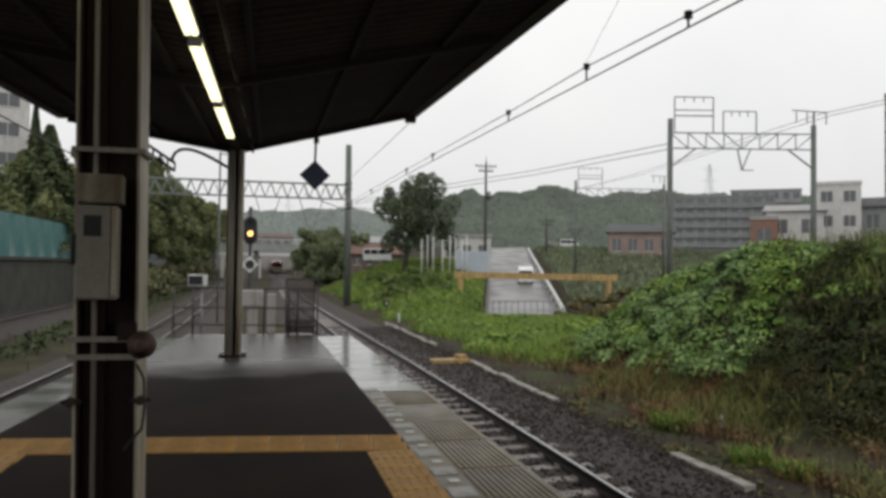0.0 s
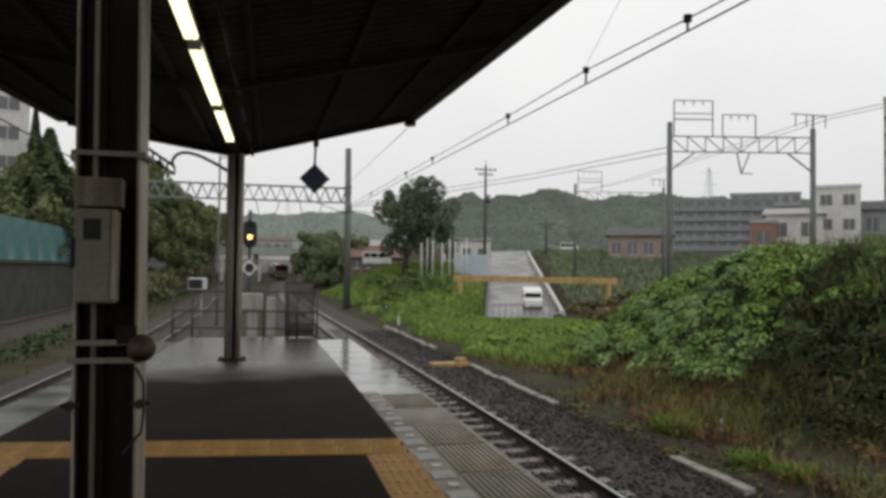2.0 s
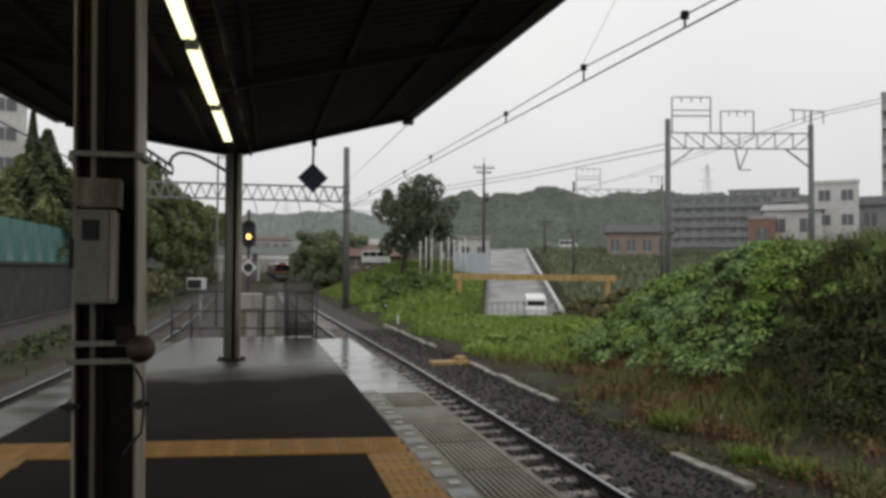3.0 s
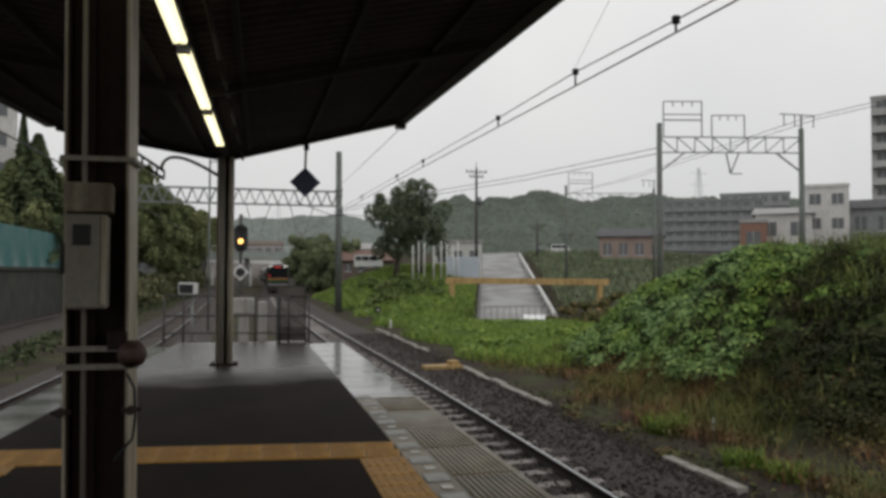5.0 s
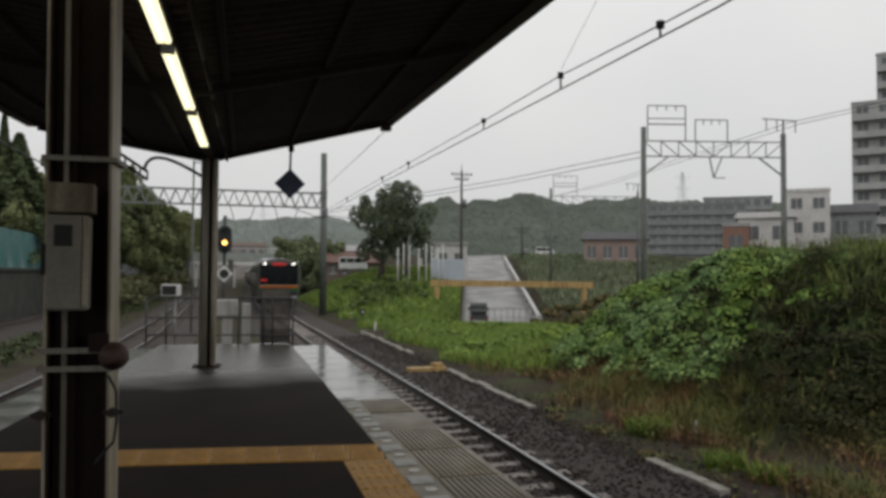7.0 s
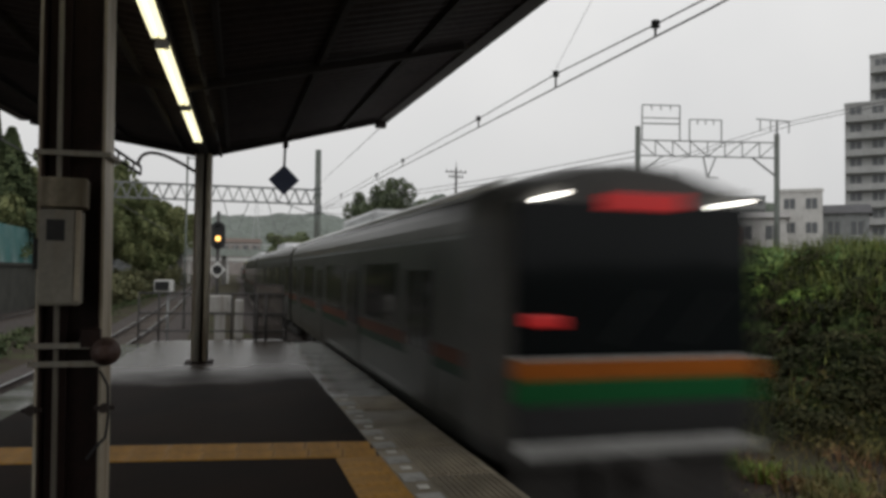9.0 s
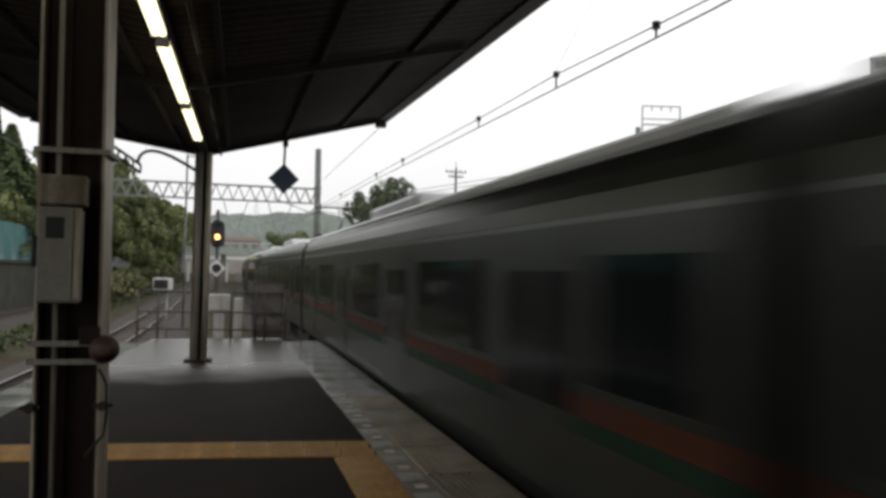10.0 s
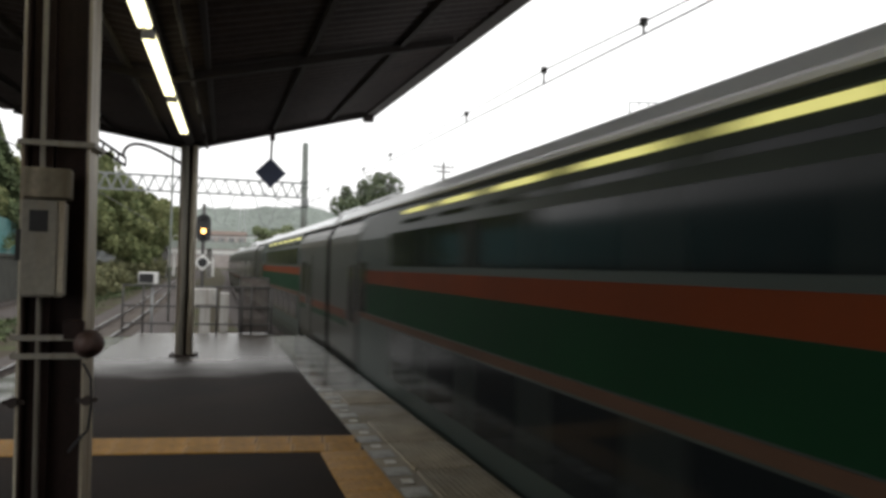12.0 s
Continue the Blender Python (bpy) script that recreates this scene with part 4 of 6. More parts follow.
# weeds by the left tracks
def left_keep(x, y):
    strip = np.exp(-((x + 8.1 - 0.4 * np.sin(y * 0.3)) / 0.75) ** 2)
    return strip * smooth(wobble(x, y, 0.5, 3.0), -0.6, 0.2)


P, Nn = surface_points(6000, -10.0, -6.2, 12.0, 110.0, left_keep)
tagged(blades("siding_weeds", LEAF_DARK, P, 0.45, 0.02, rng=RNG, lean=0.6), "weeds growing between the tracks", "weeds", kind="stuff")
P, Nn = surface_points(5000, -10.0, -6.2, 14.0, 110.0, left_keep, 0.2)
tagged(cards("siding_weed_leaves", LEAF_DARK, P, Nn, 0.22, rng=RNG), "leafy weeds between the tracks", "weeds", kind="stuff")


def crown_points(c, r, n, rng=RNG, lumps=9):
    """Points on an uneven crown: a cluster of lumps round c, radii r."""
    cs = np.clip(rng.normal(0, 0.5, (lumps, 3)), -0.8, 0.8) * r + c
    rs = rng.uniform(0.17, 0.36, lumps)[:, None] * r
    which = rng.integers(0, lumps, n)
    d = rng.normal(0, 1, (n, 3))
    d /= np.linalg.norm(d, axis=1)[:, None]
    P = cs[which] + d * rs[which] * rng.uniform(0.75, 1.05, n)[:, None]
    return P, d


def tree(name, label, x, y, z0, height, spread, n, leaf, m=LEAF_DARK, seed=1, lumps=14, low=0.3):
    rng = np.random.default_rng(seed)
    t = thing(name, label, "tree", pose(x, y, z0))
    bm = BM()
    top = Vector((rng.normal(0, 0.3), rng.normal(0, 0.3), height * 0.7))
    rod(bm, (0, 0, -0.3), top * 0.5, 0.035 * height, 0.024 * height, n=9)
    rod(bm, top * 0.5, top, 0.024 * height, 0.008 * height, n=8)
    for i in range(9):
        a = i * 2.4
        s = top * (0.35 + 0.06 * i)
        e = s + Vector((math.cos(a) * spread * 0.6, math.sin(a) * spread * 0.6, height * 0.18))
        rod(bm, s, e, 0.011 * height, 0.004 * height, n=6)
    part("trunk", bm, BARK, t)
    c = np.array([0, 0, height * (0.5 + low / 2)])
    P, d = crown_points(c, np.array([spread, spread, height * (1 - low) / 2]), n, rng, lumps)
    P = P[P[:, 2] < height * 1.08]
    d = d[:len(P)]
    cards("crown", m, P, d, leaf, t, rng=rng, fold=0.2)
    return t


tree("broadleaf_tree", "dark round broadleaf tree behind the grassy bank", 15.7, 82, 0.9, 10.7, 3.5, 8500, 0.25, LEAF_TREE, seed=3, lumps=26, low=0.22)
tree("broadleaf_tree", "dark leafy tree with an uneven crown beside another", 18.9, 84, 1.2, 11.0, 3.6, 7500, 0.25, LEAF_TREE, seed=4, lumps=24, low=0.22)
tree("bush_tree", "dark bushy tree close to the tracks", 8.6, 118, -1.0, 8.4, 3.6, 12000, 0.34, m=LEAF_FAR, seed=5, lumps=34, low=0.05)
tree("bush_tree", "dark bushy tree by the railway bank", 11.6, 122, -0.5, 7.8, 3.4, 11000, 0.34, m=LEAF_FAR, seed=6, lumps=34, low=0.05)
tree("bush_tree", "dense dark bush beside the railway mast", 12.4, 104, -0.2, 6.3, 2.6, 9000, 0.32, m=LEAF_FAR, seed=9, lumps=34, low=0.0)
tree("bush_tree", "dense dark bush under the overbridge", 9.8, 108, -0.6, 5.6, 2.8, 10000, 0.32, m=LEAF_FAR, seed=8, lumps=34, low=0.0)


def conifer(x, y, z0, height, spread, seed):
    rng = np.random.default_rng(seed)
    t = thing("conifer", "tall dark conifer standing on the hillside", "tree", pose(x, y, z0), group="hillside conifers")
    bm = BM()
    rod(bm, (0, 0, -0.5), (0, 0, height * 0.97), height * 0.02, 0.02, n=8)
    part("trunk", bm, BARK, t)
    n = 11000
    u = rng.uniform(0, 1, n) ** 0.8
    tier = np.floor(u * 11) / 11
    a = rng.uniform(0, 2 * np.pi, n)
    rad = spread * (1 - u * 0.95) * (0.55 + 0.45 * rng.uniform(0, 1, n)) * (0.75 + 0.35 * np.sin(a * 5 + tier * 20))
    P = np.stack([rad * np.cos(a), rad * np.sin(a), height * (0.12 + 0.88 * u) - rad * 0.3], 1)
    d = np.stack([np.cos(a), np.sin(a), 0.6 + 0 * a], 1)
    cards("crown", LEAF_DARK, P, d, 0.26, t, rng=rng, aspect=1.3)
    return t


conifer(-15.2, 61, 2.0, 9.8, 3.9, 11)
conifer(-20.7, 78, 2.0, 14.6, 1.7, 12)
conifer(-12.9, 66, 1.5, 9.6, 3.5, 13)


def woods(name, label, spots, leaf, per, m, seed, crest=None):
    """A wood as one mass of crowns: spots are (x, y, foot, height, radius)."""
    rng = np.random.default_rng(seed)
    Ps, Ds = [], []
    for x, y, z0, h, r in spots:
        P, d = crown_points(np.array([x, y, z0 + h * 0.55]), np.array([r, r, h * 0.5]), per, rng, 6)
        Ps.append(P)
        Ds.append(d)
    P, D = np.concatenate(Ps), np.concatenate(Ds)
    if crest is not None:
        k = P[:, 2] < crest(P[:, 0], P[:, 1]) * (1 + 0.05 * wobble(P[:, 0], P[:, 1], 0.8, 3.0))
        P, D = P[k], D[k]
    ob = cards(name, m, P, D, leaf, rng=rng, fold=0.2)
    return tagged(ob, label, "woods", kind="stuff")


def hillside(x, y):
    """Crest height of the wooded slope left of the line, falling away into the distance."""
    r = np.clip(-x / y, 0.03, 0.4)
    return 1.67 + 0.95 * y * np.interp(r, [0.03, 0.044, 0.08, 0.0998, 0.122, 0.2, 0.25, 0.4], [0.055, 0.077, 0.090, 0.104, 0.139, 0.155, 0.16, 0.17])


rng_h = np.random.default_rng(21)
spots = []
for _ in range(240):
    y = rng_h.uniform(52, 215)
    x = -(8.4 + 4.5 * (y < 75)) - rng_h.gamma(1.4, 5.0)
    if -x / y > 0.36 or (x > -15.5 and y < 64):
        continue
    top = hillside(np.float64(x), np.float64(y)) * rng_h.uniform(0.62, 1.0)
    r = rng_h.uniform(1.8, 3.4)
    spots.append((x, y, max(-1.0, top - 7.5), min(7.5, top + 1.0), r))
woods("hillside_woods", "dark green mixed woods on the slope beside the line", spots, 0.36, 1900, mat("hillside_leaves", (0.14, 0.165, 0.075), 0.9, var=0.4, scale=0.12, fine=2, island=0.3, second=(0.19, 0.205, 0.095), amount=0.55, spec=0.2), 22, hillside)

# low scrub along the far side of the siding
spots = [(-14.3 - rng_h.uniform(0, 2), y, -1.3, rng_h.uniform(1.8, 3.2), rng_h.uniform(0.9, 1.6)) for y in np.arange(63, 150, 1.9)]
spots += [(-8.2 - rng_h.uniform(0, 2.2) - 0.012 * (y - 60), y, -1.4, rng_h.uniform(1.4, 3.0) + 0.018 * (y - 60), rng_h.uniform(0.9, 1.7)) for y in np.arange(64, 170, 1.5)]
woods("trackside_scrub", "brown-green scrub beside the siding", spots, 0.3, 520, mat("scrub_leaves", (0.18, 0.185, 0.095), 0.9, var=0.4, scale=0.3, fine=4, island=0.4), 23)


def ridge(name, label, dist, lo, hi, crest, m, leaf, seed, thick=60, count=170, rr=(5, 9)):
    """A wooded ridge: crowns scattered over a rounded slope between two bearings."""
    rng = np.random.default_rng(seed)

    def height(B, U):
        D = dist + U * thick
        h = np.interp(B, crest[0], crest[1]) * dist * (0.30 + 0.70 * np.clip(U, 0, 1) ** 0.7) * (D / dist)
        x = B * D
        lump = (0.5 + 0.5 * wobble(x, D, 0.9 / rr[0], seed)) * rr[0] * 0.55 + (0.5 + 0.5 * wobble(x + 17, D, 4.2 / rr[0], seed + 1)) * rr[0] * 0.13 + 0.05 * rr[0] * wobble(x, D, 11.0 / rr[0], seed + 2)
        return x, D, 1.67 + h - rr[0] * 0.55 + lump

    bs, us = np.linspace(lo, hi, int((hi - lo) * 520)), np.linspace(-0.12, 1.1, 70)
    B, U = np.meshgrid(bs, us)
    X, D, Z = height(B, U)
    Z[0] = 0
    n = len(bs)
    i = (np.arange(len(us) - 1)[:, None] * n + np.arange(n - 1)[None]).ravel()
    ob = raw(name + "_slope", np.stack([X, D, Z], 2).reshape(-1, 3), np.stack([i, i + 1, i + n + 1, i + n], 1), m, smooth=True)
    tagged(ob, "wooded slope of a low ridge", "hill", kind="structure")
    b, u = rng.uniform(lo, hi, count), rng.uniform(0, 1.05, count)
    x, d, z = height(b, u)
    P = np.stack([x, d, z + rng.uniform(-0.3, 0.5, count) * leaf], 1)
    N_ = np.stack([-b * 0.5, -0.7 + 0 * b, 0.9 + 0 * b], 1)
    tagged(cards(name, m, P, N_, leaf, rng=rng, fold=0.2), label, "woods", kind="stuff")


# rain haze is put into the ridge colours, paler on the farther one
HAZE_WOOD = mat("haze_paled_far_wood", (0.20, 0.225, 0.205), 0.95, var=0.15, scale=0.02, fine=0.3, island=0.06, spec=0.1)
ridge("near_ridge_woods", "dark grey-green woods on a low ridge in rain haze", 200, 0.20, 0.95, ([0.2, 0.26, 0.285, 0.306, 0.327, 0.352, 0.387, 0.41, 0.437, 0.485, 0.525, 0.567, 0.622, 0.7, 0.903, 0.95], [0.08, 0.1023, 0.1141, 0.1063, 0.1102, 0.1079, 0.1195, 0.1188, 0.1125, 0.1101, 0.1189, 0.1171, 0.1182, 0.1201, 0.12, 0.1]), mat("haze_greyed_ridge_wood", (0.128, 0.15, 0.122), 0.95, var=0.2, scale=0.03, fine=0.4, island=0.05, spec=0.1), 0.55, 31, count=26000, rr=(7, 9))
ridge("far_ridge_woods", "pale misty wooded ridge far beyond the bridge", 420, -0.14, 0.26, ([-0.14, -0.02, 0.03, 0.102, 0.17, 0.26], [0.06, 0.068, 0.076, 0.079, 0.07, 0.07]), HAZE_WOOD, 0.9, 33, thick=110, count=12000, rr=(12, 16))

# shrubs between the heap and the road
rng_b = np.random.default_rng(51)
spots = []
for i in range(26):
    u = rng_b.uniform(0, 1)
    x, y = 18.6 + 8.0 * u + rng_b.normal(0, 0.6), 38.0 + 9.0 * u + rng_b.normal(0, 1.5)
    spots.append((x, y, -1.4, rng_b.uniform(1.2, 2.3) * (0.6 + 0.6 * u), rng_b.uniform(0.7, 1.3)))
woods("roadside_scrub", "olive-brown shrubs beside the sunken road", spots, 0.2, 620, mat("olive_scrub_leaves", (0.13, 0.13, 0.055), 0.9, var=0.35, scale=0.5, fine=5, island=0.4, second=(0.16, 0.12, 0.06), amount=0.58, spec=0.2), 52)
spots = []
for i in range(46):
    u = rng_b.uniform(0, 1)
    y = 52 + 26 * u + rng_b.normal(0, 1.5)
    x = 10.0 + 6.0 * u + rng_b.normal(0, 1.3)
    spots.append((x, y, float(ground_z(np.float64(x), np.float64(y))) - 0.2, rng_b.uniform(0.7, 1.7), rng_b.uniform(0.6, 1.2)))
woods("bank_shrubs", "low dark green shrubs on the grassy bank", spots, 0.2, 420, mat("bank_shrub_leaves", (0.11, 0.165, 0.05), 0.85, var=0.35, scale=0.5, fine=5, island=0.4, second=(0.15, 0.19, 0.07), amount=0.55, spec=0.2), 53)
# ---- railway equipment ----
def lattice(bm, p, q, depth, n, w=0.06):
    """A flat lattice girder between two points at its top chord."""
    p, q = Vector(p), Vector(q)
    dz = Vector((0, 0, -depth))
    bar(bm, p, q, w)
    bar(bm, p + dz, q + dz, w)
    for i in range(n):
        a, b = p.lerp(q, i / n), p.lerp(q, (i + 1) / n)
        m = p.lerp(q, (i + 0.5) / n)
        bar(bm, a, m + dz, w * 0.7)
        bar(bm, m + dz, b, w * 0.7)


def lozenge(bm, q, y0, y1, z):
    """A diamond-shaped plate standing upright."""
    a = [bm.verts.new((x, y0, z + h)) for x, h in ((0, -q), (q, 0), (0, q), (-q, 0))]
    b = [bm.verts.new((x, y1, z + h)) for x, h in ((0, -q), (q, 0), (0, q), (-q, 0))]
    bm.faces.new(a)
    bm.faces.new(b[::-1])
    for i in range(4):
        bm.faces.new((a[i], b[i], b[(i + 1) % 4], a[(i + 1) % 4]))


# portal over both platform tracks
g = thing("catenary_portal", "grey lattice girder on a tall green-grey mast across the tracks", "catenary portal", group="catenary portals")
PY = 57.5
bm = BM()
rod(bm, (6.6, PY, -1.6), (6.55, PY, 10.9), 0.27, 0.22, n=14)
part("mast", bm, POLE_GREEN, g)
bm = BM()
rod(bm, (-9.0, PY, -1.6), (-9.0, PY, 9.0), 0.19, 0.16, n=14)
part("mast", bm, POLE_GREEN, g)
bm = BM()
lattice(bm, (-9.0, PY, 7.85), (6.5, PY, 7.85), 1.1, 19, 0.09)
lattice(bm, (-9.0, PY + 0.6, 7.85), (6.5, PY + 0.6, 7.85), 1.1, 19, 0.07)
part("girder", bm, GALV, g)
for x in (0.9, 4.1):
    bm = BM()
    bar(bm, (x - 1.2, PY, 6.75), (x - 0.6, PY, 4.6), 0.06)
    bar(bm, (x + 0.6, PY, 6.75), (x - 0.1, PY, 4.6), 0.06)
    bar(bm, (x - 0.6, PY, 4.6), (x + 0.2, PY, 4.35), 0.05)
    part("wire_bracket", bm, GALV, g)
bm = BM()
bar(bm, (6.4, PY, 5.9), (3.3, PY, 7.0), 0.06)
part("brace", bm, GALV, g)
for z in (7.9, 7.5, 6.0):
    bm = BM()
    rod(bm, (6.57, PY, z), (6.57, PY, z + 0.12), 0.30, n=12)
    part("mast_clamp", bm, GALV, g)
bm = BM()
box(bm, 6.35, PY - 0.35, 6.1, 6.85, PY - 0.15, 6.7, 0.03)
part("switch_box", bm, GALV, g)


def wire(name, label, pts, r, parent=None):
    bm = BM()
    for a, b in zip(pts, pts[1:]):
        rod(bm, a, b, r, n=5, cap=False)
    ob = part(name, bm, WIRE, parent)
    return ob


# overhead line above the platform track
oh = thing("overhead_line", "black contact wire with feeder and insulators over the track", "overhead wire", kind="structure")
wire("contact_wire", "", [(TRACK_X, -25, 3.95), (TRACK_X, 5.3, 3.87), (TRACK_X, 20, 4.12), (TRACK_X - 0.1, PY, 4.45), (TRACK_X, 120, 4.1)], 0.0095, oh)
M1 = [(TRACK_X, -25, 4.2), (TRACK_X, 4.6, 3.95), (TRACK_X, 6.1, 4.0), (TRACK_X, 8.3, 4.09), (TRACK_X, 11.2, 4.11), (TRACK_X, 20, 4.25), (TRACK_X - 0.1, PY, 4.7), (TRACK_X, 120, 4.5)]
wire("messenger_wire", "", M1, 0.008, oh)
for y in (6.1, 8.3, 11.2, 16.5, 19.6, 26, 33):
    f = np.interp(y, [p[1] for p in M1], [p[2] for p in M1])
    cz = np.interp(y, [-25, 5.3, 20, PY], [3.95, 3.87, 4.12, 4.45])
    bm = BM()
    rod(bm, (TRACK_X, y, cz), (TRACK_X, y, f), 0.012, n=6)
    for k in (0, 1, 2):
        rod(bm, (TRACK_X, y, f - 0.03 + k * 0.025), (TRACK_X, y, f - 0.015 + k * 0.025), 0.04, n=8)
    part("insulator", bm, BLACK, oh)
wire("drop_wire", "", [(TRACK_X, 8.3, 4.15), (TRACK_X + 0.15, 7.3, 5.0), (TRACK_X + 0.3, 7.0, 6.5)], 0.0025, oh)
wire("feeder_wire", "", [(2.95, -4.0, 5.2), (4.5, 22.0, 6.15), (6.6, PY, 8.25)], 0.012, oh)
wire("feeder_wire", "", [(6.4, PY, 6.2), (16, 75, 6.9), (30, 95, 8.8)], 0.025, oh)
# left track wires
wire("contact_wire", "", [(-5.0, -25, 4.1), (-3.9, 30, 4.1), (-4.1, PY, 4.4), (-4.4, 120, 4.2)], 0.016, oh)


def portal(x0, y0, x1, y1, z, label, frames=2, r=0.19):
    """A two-track portal of the other line: masts, lattice beam, upper wire frames."""
    p = thing("catenary_portal", label, "catenary portal", group="catenary portals")
    a, b = Vector((x0, y0, 0)), Vector((x1, y1, 0))
    for o, zt in ((a, z), (b, z - 0.3)):
        bm = BM()
        rod(bm, (o.x, o.y, float(ground_z(np.float64(o.x), np.float64(o.y))) - 0.5), (o.x, o.y, zt), r, r * 0.82, n=14)
        part("mast", bm, POLE_GREEN, p)
    up = Vector((0, 0, 1))
    bm = BM()
    for zz in (0.85, 1.8):
        bar(bm, a + up * (z - zz), b + up * (z - zz), 0.075)
    n = 8
    for i in range(n):
        p0, p1 = a.lerp(b, i / n), a.lerp(b, (i + 1) / n)
        bar(bm, p1 + up * (z - 0.85), p1 + up * (z - 1.8), 0.05)
        lo, hi = (p1, p0) if i < n / 2 else (p0, p1)
        bar(bm, hi + up * (z - 0.85), lo + up * (z - 1.8), 0.055)
    part("girder", bm, GALV, p)
    for o, e in ((a, b), (b, a)):
        bm = bar(BM(), o + up * (z - 3.0), o.lerp(e, 0.18) + up * (z - 1.8), 0.085)
        part("brace", bm, GALV, p)
    bm = BM()
    m = a.lerp(b, 0.5)
    bar(bm, a.lerp(b, 0.47) + up * (z - 1.8), m + up * (z - 3.1), 0.07)
    bar(bm, a.lerp(b, 0.56) + up * (z - 1.8), m + up * (z - 3.1), 0.07)
    bar(bm, m + up * (z - 3.1), a.lerp(b, 0.58) + up * (z - 3.1), 0.06)
    part("wire_bracket", bm, GALV, p)
    if frames:
        for u0, u1, h0, h1 in ((0.03, 0.30, -0.85, 1.35), (0.37, 0.60, -0.85, 0.5))[:frames]:
            bm = BM()
            A, B = a.lerp(b, u0), a.lerp(b, u1)
            bar(bm, A + up * (z + h0), A + up * (z + h1), 0.06)
            bar(bm, B + up * (z + h0), B + up * (z + h1), 0.06)
            bar(bm, A + up * (z + h1), B + up * (z + h1), 0.06)
            if u0 < 0.1:
                bar(bm, A + up * (z + 0.2), B + up * (z + 0.2), 0.075)
                bar(bm, A + up * (z + 0.55), B + up * (z + 0.55), 0.06)
            for k in (0.25, 0.5, 0.75):
                C = A.lerp(B, k) + up * (z + h1)
                rod(bm, C, C - up * 0.3, 0.035, n=6)
            part("feeder_frame", bm, GALV, p)
        bm = BM()
        A, B = b.lerp(a, 0.15) + up * (z + 0.62), b + (b - a) * 0.10 + up * (z + 0.5)
        bar(bm, A, B, 0.06)
        for k in (0.12, 0.42, 0.62, 0.95):
            C = A.lerp(B, k)
            bar(bm, C, C - up * 0.75, 0.05)
        bar(bm, b + up * (z - 0.3), b + up * (z + 0.55), 0.075)
        part("cross_arm", bm, GALV, p)
    return p


portal(24.3, 41.2, 32.8, 39.1, 10.9, "dark masts and grey lattice portal of another railway line")
portal(32.8, 74.6, 42.0, 72.4, 11.1, "distant dark portal masts with a thin lattice beam", frames=1, r=0.16)
ow = thing("power_lines", "thin black power lines strung between railway portals", "power line", kind="structure")
for z, e in ((9.4, 0.0), (9.05, 0.3)):
    wire("power_wire", "", [(24.3, 41.2, z), (20.4, 54, z - 0.25), (17, 67, z - 0.1), (11, 90, z)], 0.025, ow)
for e in (0.0, 0.9):
    wire("power_wire", "", [(33.2 + e, 39.0, 11.3), (36 + e, 30, 11.7), (41 + e, 8, 13.5)], 0.02, ow)
    wire("power_wire", "", [(33.2 + e, 39.0, 11.3), (38 + e, 72, 11.6), (44, 110, 13)], 0.02, ow)

# signal beyond the platform end
s = thing("railway_signal", "black railway colour-light signal showing a lit amber lamp", "railway signal", pose(-0.33, 29.9, 0))
bm = BM()
rod(bm, (0, 0.12, -1.6), (0, 0.12, 3.9), 0.065, n=10)
part("post", bm, DARK_POLE, s)
bm = BM()
pts = []
for i in range(24):
    a = 2 * math.pi * i / 24
    pts.append((0.27 * math.cos(a), 2.98 + (0.27 * math.sin(a)) + (0.26 if math.sin(a) > 0 else -0.26)))
a = [bm.verts.new((x, -0.02, z)) for x, z in pts]
b = [bm.verts.new((x, 0.06, z)) for x, z in pts]
for i in range(24):
    bm.faces.new((a[i], a[(i + 1) % 24], b[(i + 1) % 24], b[i]))
bm.faces.new(a)
bm.faces.new(b)
part("backboard", bm, BLACK, s)
for z, m in ((3.27, BLACK), (2.86, SIGNAL_GLOW), (2.55, BLACK)):
    bm = BM()
    rod(bm, (0, -0.06, z), (0, -0.02, z), 0.095 if m is SIGNAL_GLOW else 0.08, n=16)
    part("lens", bm, m, s)
    bm = BM()
    for k in range(9):
        t0, t1 = math.pi * k / 9, math.pi * (k + 1) / 9
        v = [bm.verts.new((0.12 * math.cos(t), y, z + 0.12 * math.sin(t))) for t, y in ((t0, -0.02), (t1, -0.02), (t1, -0.2), (t0, -0.2))]
        bm.faces.new(v)
    bmesh.ops.solidify(bm, geom=bm.faces[:], thickness=0.008)
    part("hood", bm, BLACK, s)
bm = BM()
q = 0.33
lozenge(bm, q, -0.05, -0.02, 1.67)
dm = part("diamond_plate", bm, WHITE, s, "white diamond plate under the signal")
bm = BM()
rod(bm, (0, -0.08, 1.67), (0, -0.04, 1.67), 0.17, n=16)
part("lamp_unit", bm, BLACK, dm)

# second, slim mast between the left tracks
bm = BM()
rod(bm, (-2.0, 40, -1.4), (-2.0, 40, 7.4), 0.05, n=8)
bar(bm, (-2.0, 40, 7.3), (-1.6, 40, 7.3), 0.05)
tagged(part("slim_mast", bm, POLE_GREEN), "slim grey pole standing between the tracks", "pole")

# sign hanging from the canopy's end
d = thing("diamond_sign", "dark blue diamond-shaped sign hanging from the canopy edge", "sign", pose(1.02, 14.6, 3.40))
bm = BM()
lozenge(bm, 0.29, -0.01, 0.01, 0.0)
part("plate", bm, NAVY, d)
bm = BM()
rod(bm, (0, 0.02, 0.2), (0.02, 0.02, 0.93), 0.022, n=8)
part("hanger", bm, BROWN, d)
bm = BM()
